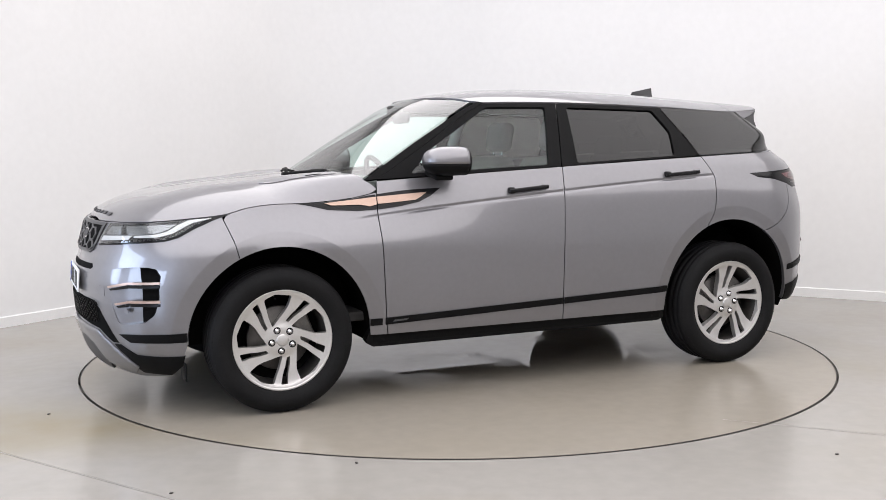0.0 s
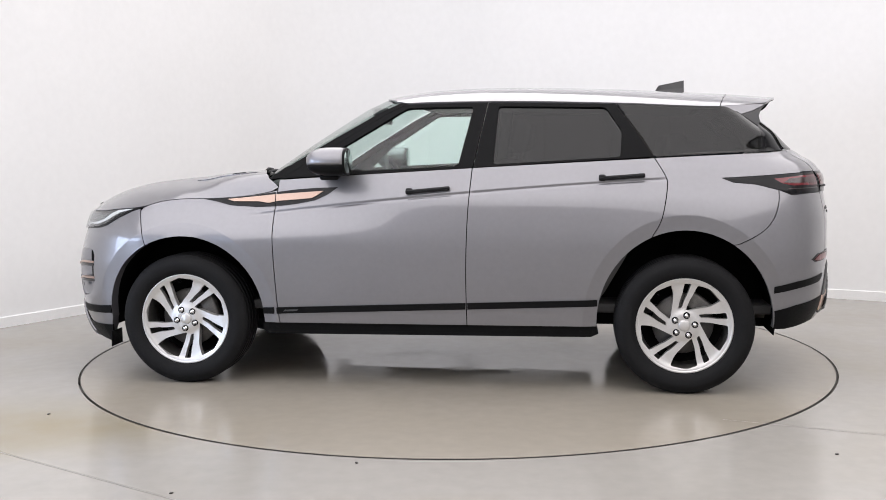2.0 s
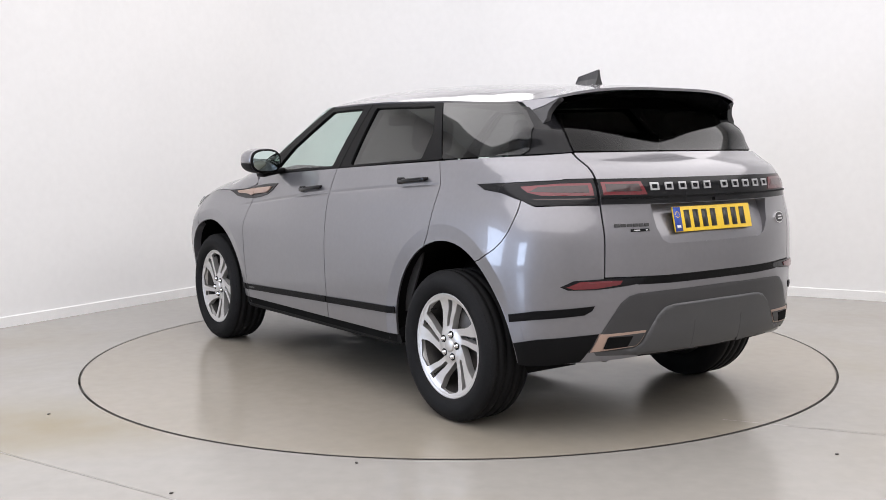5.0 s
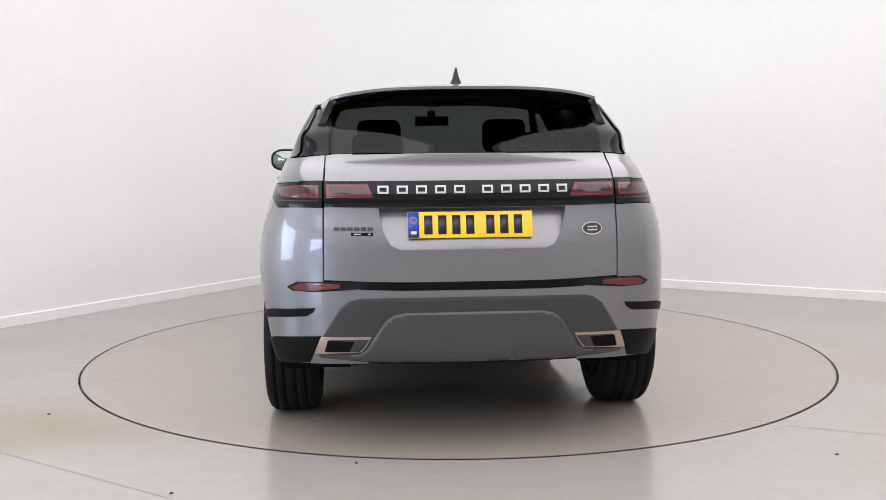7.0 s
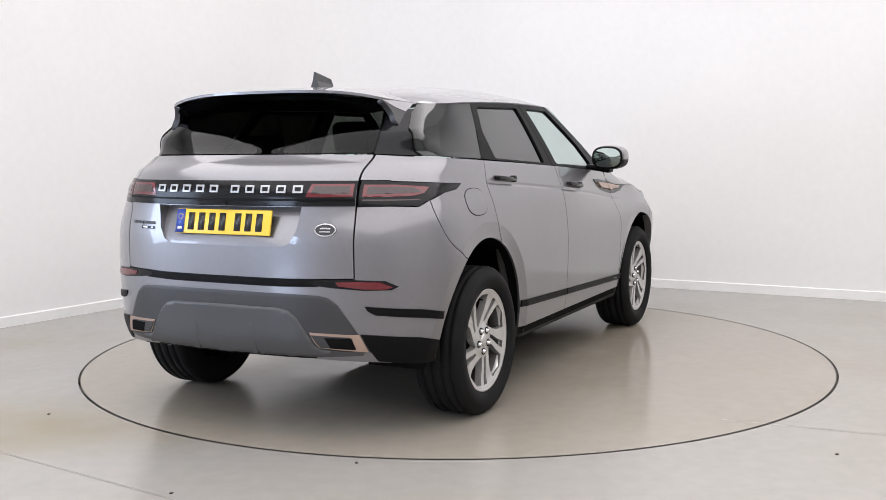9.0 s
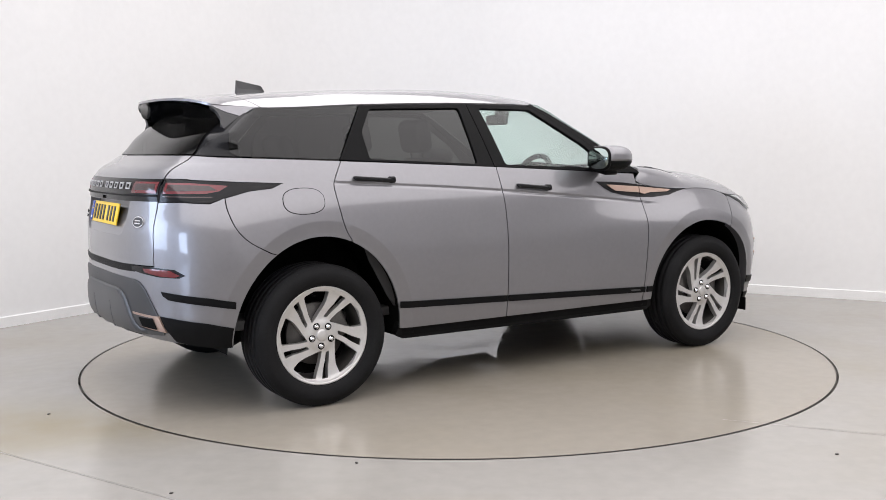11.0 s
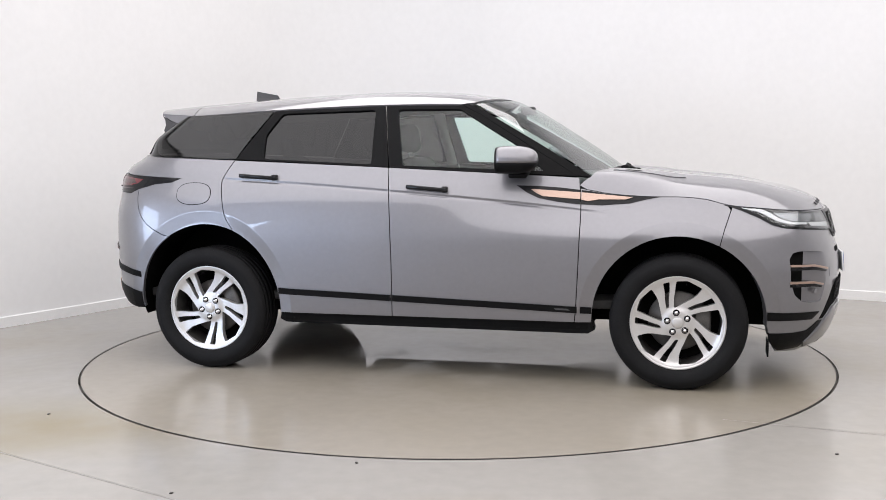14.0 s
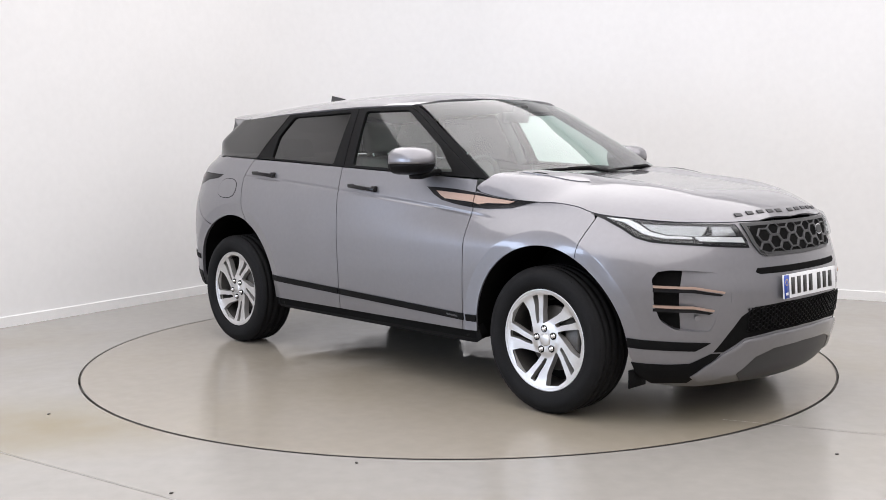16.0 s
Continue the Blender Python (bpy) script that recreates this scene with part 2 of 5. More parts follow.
def sheet_bm(outline, fn, step=0.035, holes=(), lines=(), thick=0.012, lift=0.0, rev=False, edge=0.0):
    """A curved panel: the outline lies in a flat plan, fn lays it on a surface (point, outward normal by differences). It has a turned-in edge."""
    loops = [resample(outline, step)] + [resample(h, step) for h in holes]
    verts, edges = [], []
    for lp in loops:
        k = len(verts)
        verts += lp
        edges += [(k + i, k + (i + 1) % len(lp)) for i in range(len(lp))]
    for ln in lines:
        lp = [p for p in resample(ln, step, False)]
        ok = inside(np.array([p[0] for p in lp]), np.array([p[1] for p in lp]), loops[0])
        ok &= ~near(np.array([p[0] for p in lp]), np.array([p[1] for p in lp]), loops[0], 0.004)
        k = len(verts)
        verts += [p for p, o in zip(lp, ok) if o]
    border = list(verts)
    xs, ys = [v[0] for v in loops[0]], [v[1] for v in loops[0]]
    gx, gy = np.meshgrid(np.arange(min(xs) + step / 2, max(xs), step), np.arange(min(ys) + step / 2, max(ys), step))
    gx, gy = gx.ravel(), gy.ravel()
    ok = inside(gx, gy, loops[0])
    for h in loops[1:]:
        ok &= ~inside(gx, gy, h)
    gx, gy = gx[ok], gy[ok]
    if len(gx):
        ok = ~near(gx, gy, border, step * 0.55)
        verts += list(zip(gx[ok], gy[ok]))
    v2, e2, f2, *_ = geometry.delaunay_2d_cdt([Vector(v) for v in verts], edges, [], 0, 1e-6)
    P = [(v.x, v.y) for v in v2]
    cx = np.array([sum(P[i][0] for i in f) / 3 for f in f2])
    cy = np.array([sum(P[i][1] for i in f) / 3 for f in f2])
    ok = inside(cx, cy, loops[0])
    for h in loops[1:]:
        ok &= ~inside(cx, cy, h)
    for i, f in enumerate(f2):           # no slivers along straight edges
        (ax, ay), (bx, by), (px, py) = (P[j] for j in f)
        area2 = abs((bx - ax) * (py - ay) - (by - ay) * (px - ax))
        ok[i] &= area2 > 0.012 * max((bx - ax) ** 2 + (by - ay) ** 2, (px - ax) ** 2 + (py - ay) ** 2, (px - bx) ** 2 + (py - by) ** 2)
    eps = 0.004
    pos, nor = [], []
    for a, b in P:
        p = Vector(fn(a, b))
        n = (Vector(fn(a + eps, b)) - Vector(fn(a - eps, b))).cross(Vector(fn(a, b + eps)) - Vector(fn(a, b - eps)))
        n = n.normalized() if n.length > 1e-12 else Vector((0, 0, 1))
        pos.append(p)
        nor.append(-n if rev else n)
    bm = bmesh.new()
    lay = bm.verts.layers.float_vector.new("surface_normal")
    bv = [bm.verts.new(p + n * lift) for p, n in zip(pos, nor)]
    for v, n in zip(bv, nor):
        v[lay] = n
    count = {}
    for f, o in zip(f2, ok):
        if not o:
            continue
        try:
            bm.faces.new([bv[i] for i in (f[::-1] if rev else f)])
        except ValueError:
            continue
        for i in range(3):
            e = (f[i], f[(i + 1) % 3])
            count[e] = 1
    if edge:                             # rounded-off rim
        for a, b in count:
            if (b, a) not in count:
                for i in (a, b):
                    bv[i].co = pos[i] + nor[i] * (lift - edge)
                    bv[i][lay] = Vector()
    if thick:
        top, low = {}, {}
        for a, b in list(count):
            if (b, a) in count:
                continue
            for i in (a, b):
                if i not in top:
                    top[i] = bm.verts.new(pos[i] + nor[i] * (lift - edge))
                    low[i] = bm.verts.new(pos[i] + nor[i] * (lift - thick))
            bm.faces.new((top[a], top[b], low[b], low[a]) if rev else (top[b], top[a], low[a], low[b]))
    loose = [v for v in bm.verts if not v.link_faces]
    bmesh.ops.delete(bm, geom=loose, context="VERTS")
    return bm


def flip(bm):
    bmesh.ops.reverse_faces(bm, faces=bm.faces[:])
    return bm


# ---------- room ----------
def quad(name, pts, material, label, category, thick=None, kind="structure"):
    bm = bmesh.new()
    f = bm.faces.new([bm.verts.new(p) for p in pts])
    if thick:
        r = bmesh.ops.extrude_face_region(bm, geom=[f])
        bmesh.ops.translate(bm, verts=[v for v in r["geom"] if isinstance(v, bmesh.types.BMVert)], vec=thick)
        bmesh.ops.recalc_face_normals(bm, faces=bm.faces[:])
    ob = part(name, bm, material, None, smooth=False)
    return tagged(ob, label, category, kind=kind)


A, B, H = ROOM
u1, u2 = Vector((-E2.y, E2.x, 0)), Vector((E1.y, -E1.x, 0))      # inward normals of the side and back walls
v1, v2 = u1 * 0.15, u2 * 0.15
TANGENT = 1.35
a0, a1 = room(0, TANGENT), room(TANGENT, 0)
apex = room(0, 0)
CURVE = []
for i in range(25):
    t = i / 24
    w = 0.72
    den = (1 - t) ** 2 + 2 * w * t * (1 - t) + t * t
    CURVE.append((a0 * (1 - t) ** 2 + apex * (2 * w * t * (1 - t)) + a1 * t * t) / den)
FOOT = [room(0, B)] + CURVE + [room(A, 0)]
bm = bmesh.new()
rows = [[bm.verts.new(p), bm.verts.new(p + Vector((0, 0, H)))] for p in FOOT]
for p, q in zip(rows, rows[1:]):
    bm.faces.new((p[0], p[1], q[1], q[0]))
back = bmesh.ops.extrude_face_region(bm, geom=bm.faces[:])
for v in [v for v in back["geom"] if isinstance(v, bmesh.types.BMVert)]:
    v.co -= (u1 + u2) * 0.12
bmesh.ops.recalc_face_normals(bm, faces=bm.faces[:])
wall = tagged(part("wall_back", bm, WALLPAINT, None), "plain white painted studio wall with a rounded corner and scuffs", "wall", kind="structure")
wall.data.set_sharp_from_angle(angle=radians(40))
quad("wall_right", [room(A, 0), room(A, B), room(A, B, H), room(A, 0, H)], WALLPAINT, "plain white wall closing the studio", "wall", v1)
quad("wall_front", [room(0, B), room(A, B), room(A, B, H), room(0, B, H)], WALLPAINT, "plain white wall behind the camera", "wall", v2)
quad("ceiling", [room(0, 0, H), room(A, 0, H), room(A, B, H), room(0, B, H)], CEILING, "plain white studio ceiling", "ceiling", Vector((0, 0, 0.1)))


bm = bmesh.new()
prof = ((0.0, 0.0), (0.016, 0.0), (0.016, 0.073), (0.011, 0.078), (0.0, 0.0785))
rows = []
for i, p in enumerate(FOOT):
    d = (FOOT[min(i + 1, len(FOOT) - 1)] - FOOT[max(i - 1, 0)]).normalized() if 0 < i < len(FOOT) - 1 else (FOOT[1] - FOOT[0] if i == 0 else FOOT[-1] - FOOT[-2]).normalized()
    n = Vector((d.y, -d.x, 0))
    rows.append([bm.verts.new(p + n * (w + 0.001) + Vector((0, 0, h))) for w, h in prof])
for p, q in zip(rows, rows[1:]):
    for k in range(4):
        bm.faces.new((p[k], q[k], q[k + 1], p[k + 1]))
bmesh.ops.recalc_face_normals(bm, faces=bm.faces[:])
tagged(part("baseboard", bm, SKIRT, None, smooth=False), "white painted skirting board along the wall", "skirting", kind="structure")


def ring_bm(r0, r1, z, segs=160):
    bm = bmesh.new()
    a = [bm.verts.new((r0 * math.cos(2 * math.pi * i / segs), r0 * math.sin(2 * math.pi * i / segs), z)) for i in range(segs)]
    b = [bm.verts.new((r1 * math.cos(2 * math.pi * i / segs), r1 * math.sin(2 * math.pi * i / segs), z)) for i in range(segs)]
    for i in range(segs):
        j = (i + 1) % segs
        bm.faces.new((a[i], b[i], b[j], a[j]))
    return bm


# floor with a round pit for the turntable
def floor_mesh():
    bm = ring_bm(RADIUS + 0.006, 2.6, 0)
    segs = 160
    outer = [v for v in bm.verts if v.co.length > 2.5]
    c = Vector((*CENTRE, 0))
    far = []
    for v in outer:
        d = v.co.normalized()
        best = 1e9
        for (o, n) in ((room(0, 0), u1), (room(0, 0), u2), (room(A, B), -u1), (room(A, B), -u2)):
            k = d.dot(n)
            if k < -1e-6:
                best = min(best, (o - c).dot(n) / k)
        far.append(bm.verts.new(d * (best + 0.0)))
    for i in range(segs):
        j = (i + 1) % segs
        bm.faces.new((outer[i], far[i], far[j], outer[j]))
    for k in ((0, 0), (A, 0), (0, B), (A, B)):
        p = room(*k) - c
        i = max(range(segs), key=lambda q: (far[q].co.normalized().dot(p.normalized()), -q))
        best = sorted(range(segs), key=lambda q: -far[q].co.normalized().dot(p.normalized()))[:2]
        f = bm.verts.new(p)
        try:
            bm.faces.new((far[best[0]], f, far[best[1]]))
        except ValueError:
            pass
    inner = [v for v in bm.verts if v.co.length < RADIUS + 0.05]
    low = [bm.verts.new(v.co - Vector((0, 0, 0.06))) for v in inner]
    for i in range(segs):
        j = (i + 1) % segs
        bm.faces.new((inner[i], inner[j], low[j], low[i]))
    bm.faces.new(low)
    bmesh.ops.recalc_face_normals(bm, faces=bm.faces[:])
    bmesh.ops.translate(bm, verts=bm.verts[:], vec=c)
    return bm


floor_bm = floor_mesh()
floor = tagged(part("floor", floor_bm, FLOOR, None, smooth=False), "glossy pale grey painted concrete floor with brown stains", "floor", kind="structure")

def floor_line(p, q, w=0.004):
    p, q = Vector((*p, 0.001)), Vector((*q, 0.001))
    n = (q - p).normalized().cross(Vector((0, 0, 1))) * w / 2
    bm = bmesh.new()
    bm.faces.new([bm.verts.new(v) for v in (p + n, q + n, q - n, p - n)])
    bmesh.ops.recalc_face_normals(bm, faces=bm.faces[:])
    if bm.faces[0].normal.z < 0:
        flip(bm)
    tagged(part("floor_joint", bm, SEAM, None, smooth=False), "faint hairline joint in the painted floor", "floor joint", kind="structure")


SEAM = mat("faint_joint", (0.225, 0.215, 0.195), 0.3, vary=0.2)
floor_line((-2.4, 4.52), (-0.85, 3.48))
floor_line((1.30, 4.60), (3.2, 3.77))
for k, (x, y) in enumerate(((-1.928, 4.80), (-1.021, 3.643), (-0.36, 3.99), (1.62, 4.05))):
    bm = bmesh.new()
    bmesh.ops.create_icosphere(bm, subdivisions=2, radius=1)
    for v in bm.verts:
        v.co *= 1 + 0.25 * noise.noise(v.co * 2 + Vector((k * 7, 0, 0)))
    bm.transform(Matrix.Translation((x, y, 0.0022)) @ Matrix.Rotation(k, 4, "Z") @ Matrix.Diagonal((0.009, 0.006, 0.0035, 1)))
    tagged(part("grit", bm, JOINT, None), "small dark crumb of dirt lying on the floor", "dirt", "crumbs on the floor")

turntable = tagged(new("turntable"), "round pale grey turntable flush with the floor", "turntable")
turntable.location = (*CENTRE, 0)
bm = ring_bm(0.0, RADIUS - 0.008, 0.0)
bmesh.ops.remove_doubles(bm, verts=bm.verts[:], dist=1e-5)
part("turntable_top", bm, DISC, turntable, smooth=False)
# added dark ring that draws the gap along the disc's edge
bm = merge(ring_bm(RADIUS - 0.008, RADIUS - 0.002, 0.001), )
part("gap_ring", bm, JOINT, turntable, "dark ring drawn for the gap round the turntable", smooth=False)


# ---------- shape of the car (x ahead, y to its left, z up, origin on the ground midway between the axles) ----------
def spline(*pts):
    pts = sorted(pts)
    xs, ys = [p[0] for p in pts], [p[1] for p in pts]
    n = len(xs)
    d = [(ys[i + 1] - ys[i]) / (xs[i + 1] - xs[i]) for i in range(n - 1)]
    m = [d[0]] + [(d[i - 1] + d[i]) / 2 if d[i - 1] * d[i] > 0 else 0 for i in range(1, n - 1)] + [d[-1]]

    def f(x):
        if x <= xs[0]:
            return ys[0] + m[0] * (x - xs[0])
        if x >= xs[-1]:
            return ys[-1] + m[-1] * (x - xs[-1])
        i = 0
        while x > xs[i + 1]:
            i += 1
        h = xs[i + 1] - xs[i]
        t = (x - xs[i]) / h
        return (ys[i] * (1 + 2 * t) * (1 - t) ** 2 + m[i] * h * t * (1 - t) ** 2 + ys[i + 1] * t * t * (3 - 2 * t) + m[i + 1] * h * t * t * (t - 1))
    return f


def bell(t):
    return math.exp(-t * t)


def ramp(a, b, x):
    t = min(1, max(0, (x - a) / (b - a)))
    return t * t * (3 - 2 * t)


section = spline((0.15, 0.84), (0.27, 0.885), (0.40, 0.905), (0.55, 0.915), (0.75, 0.920), (0.90, 0.911), (1.0, 0.897), (1.06, 0.880), (1.12, 0.860), (1.18, 0.838), (1.3, 0.78))
rear_x = spline((0.20, -1.95), (0.25, -1.99), (0.31, -2.085), (0.41, -2.145), (0.54, -2.16), (0.70, -2.165), (0.87, -2.165), (1.0, -2.147),
                (1.12, -2.132), (1.185, -2.09), (1.24, -1.995), (1.37, -1.84), (1.5, -1.69), (1.6, -1.57))
front_x = spline((0.13, 1.98), (0.17, 2.08), (0.22, 2.14), (0.32, 2.185), (0.5, 2.212), (0.62, 2.214), (0.72, 2.196), (0.82, 2.165), (0.91, 2.14), (0.95, 2.12), (1.0, 2.05), (1.1, 1.95))
ENDS = {"rear": (rear_x, 2.8, -1), "front": (front_x, 2.2, 1)}
QUARTER = 1.178


def reach(end, z):
    """How far the rounded corner runs forward or back from the nose or tail; tighter beside the rear glass."""
    return 0.68 if end == "front" else 0.60 - 0.38 * ramp(1.20, 1.36, z)


def belt(x):
    return 1.158 - 0.053 * x - 0.004 * x * x


def arch(which, deg):
    """A point of a wheel opening's edge; 0 degrees points ahead, 90 up."""
    cx, rx, rz = (1.335, 0.447, 0.448) if which == "front" else (-1.340, 0.447, 0.484)
    a = radians(deg)
    return (cx + rx * math.cos(a), 0.365 + rz * math.sin(a))


def flare(x, z):
    """The band round the wheel openings, which slopes inwards to the edge from a crease."""
    v = 0
    for cx, rz in ((1.335, 0.448), (-1.34, 0.484)):
        d = math.hypot((x - cx) / 0.447, (z - 0.365) / rz)
        if z > 0.2:
            v = max(v, min(1, max(0, (1.158 - d) / 0.158)))
    return v


def crease_z(x):
    return 1.0216 - 0.087 * x - 0.0136 * x * x


def body_w(x, z):
    w = section(z)
    w += 0.020 * bell((x + 1.46) / 0.42) * bell((z - 0.68) / 0.26)
    w += 0.026 * bell((x - 1.36) / 0.42) * bell((z - 0.65) / 0.26)
    w -= 0.080 * ramp(-0.2, 1.2, x) * ramp(0.78, 1.02, z)
    w -= 0.012 * ramp(-1.2, -1.75, x) * ramp(0.9, 1.1, z)
    w -= 0.015 * flare(x, z)
    d = z - crease_z(x)
    if abs(d) < 0.05 and -1.3 < x < 1.05:
        w -= 0.006 * ramp(1.0, 0.86, x) * ramp(-1.27, -1.2, x) * (1 - ramp(0, 0.006, d) if d > 0 else 1 - ramp(0, -0.014, d))
    return w


def glass_w(x, z):
    b = belt(x)
    d = z - b
    return body_w(x, b) - 0.010 - 0.45 * d - 0.24 * d * d


def corner(end, x, z):
    f, n, sg = ENDS[end]
    L = reach(end, z)
    u = 1 - sg * (f(z) - x) / L
    return 1.0 if u <= 0 else 0.0 if u >= 1 else (1 - u ** n) ** (1 / n)


LAYER = ["body"]       # the sheet metal below the belt line, or the glass above it


def width0(x, z):
    return body_w(x, z) if LAYER[0] == "body" else glass_w(x, z)


def width(x, z):
    return width0(x, z) * corner("rear", x, z) * corner("front", x, z)


def cap(end, s, z):
    """A point of the rounded nose or tail: s runs round it from the middle, to the car's left."""
    f, n, sg = ENDS[end]
    L = reach(end, z)
    xc = f(z) - sg * L
    a = abs(s)
    if a >= QUARTER:
        x = xc - sg * (a - QUARTER)
        return (x, math.copysign(width0(x, z), s), z)
    t = a / 0.75
    x = xc + sg * L * max(0, math.cos(t)) ** (2 / n)
    return (x, math.copysign(width0(x, z) * math.sin(t) ** (2 / n), s), z)


def to_s(end, key, v, z):
    f, n, sg = ENDS[end]
    L = reach(end, z)
    xc = f(z) - sg * L
    if key == "x":
        u = sg * (v - xc) / L
        if u <= 0:
            return QUARTER - u * L
        return 0.75 * math.acos(min(1, u) ** (n / 2))
    lo, hi = 0.0, QUARTER
    for _ in range(40):
        m = (lo + hi) / 2
        if cap(end, m, z)[1] < abs(v):
            lo = m
        else:
            hi = m
    return math.copysign(lo, v)


def cap_line(end, pts, sub=5):
    out = []
    for (k0, v0, z0), (k1, v1, z1) in zip(pts, pts[1:]):
        s0, s1 = to_s(end, k0, v0, z0), to_s(end, k1, v1, z1)
        for j in range(sub):
            t = j / sub
            z = z0 + (z1 - z0) * t
            out.append((to_s(end, k0, v0 + (v1 - v0) * t, z) if k0 == k1 else s0 + (s1 - s0) * t, z))
    out.append((to_s(end, *pts[-1]), pts[-1][2]))
    return out


def mirrored(line):
    """Closes a line of the left half with its mirror image."""
    return line + [(-a, b) for a, b in line[::-1] if abs(a) > 1e-6]


car = tagged(new("car"), "grey metallic SUV with black trim, copper accents and silver wheels", "car")


def side_part(name, outline, sg, material, parent=None, label="", **kw):
    LAYER[0] = "glass" if sum(z - belt(x) for x, z in outline) > 0 and max(z for _, z in outline) > 1.3 else "body"
    bm = sheet_bm(outline, lambda x, z: (x, sg * width(x, z), z), rev=sg > 0, **kw)
    LAYER[0] = "body"
    return part(name, bm, material, parent or car, label)


def cap_part(name, end, outline, material, parent=None, label="", sg=1, **kw):
    kw["holes"] = [[(sg * a, b) for a, b in h] for h in kw.get("holes", ())]
    bm = sheet_bm([(sg * a, b) for a, b in outline], lambda s, z: cap(end, s, z), rev=end == "rear", **kw)
    return part(name, bm, material, parent or car, label)


def arch_line(which, a0, a1, n=16):
    return [arch(which, a0 + (a1 - a0) * i / n) for i in range(n + 1)]


# seams
SEAM_A = [(0.812, 1.108), (0.826, 0.93), (0.822, 0.73), (0.808, 0.456), (0.798, 0.345)]
SEAM_B = [(-0.245, 1.166), (-0.225, 0.926), (-0.215, 0.63), (-0.218, 0.345)]
SEAM_C = [(-1.185, 1.214), (-1.238, 1.124), (-1.247, 1.065), (-1.218, 0.904), (-1.172, 0.818)]
hood_edge = spline((0.81, 1.060), (0.95, 1.032), (1.1, 1.018), (1.22, 1.013), (1.36, 1.012), (1.48, 0.998), (1.576, 0.972), (1.75, 0.953), (1.9, 0.938), (2.06, 0.931), (2.14, 0.931))
GAP = 0.0025


def flare_lines(which, a0, a1):
    """Mesh lines along the step of the raised band round a wheel opening."""
    cx, rz = (1.335, 0.448) if which == "front" else (-1.34, 0.484)
    return [[(cx + 0.447 * k * math.cos(radians(a)), 0.365 + rz * k * math.sin(radians(a))) for a in np.linspace(a0, a1, 40)] for k in (1.06, 1.11, 1.138, 1.15, 1.158, 1.166, 1.18)]


def on_cap(end, lines):
    out = [[(to_s(end, "x", x, z), z) for x, z in ln] for ln in lines]
    return out + [[(-a, b) for a, b in ln] for ln in out]


def shift(line, d):
    return [(x + d, z) for x, z in line]


def belt_line(x0, x1, n=10, dz=-0.002):
    return [(x0 + (x1 - x0) * i / n, belt(x0 + (x1 - x0) * i / n) + dz) for i in range(n + 1)]


def crease_lines(x0, x1):
    return [[(x, crease_z(x) + o) for x in np.linspace(x0, x1, 24)] for o in (-0.030, -0.020, -0.014, -0.007, 0, 0.0065, 0.0125, 0.022)]


def strip_z(x):
    return 0.440 - 0.034 * x


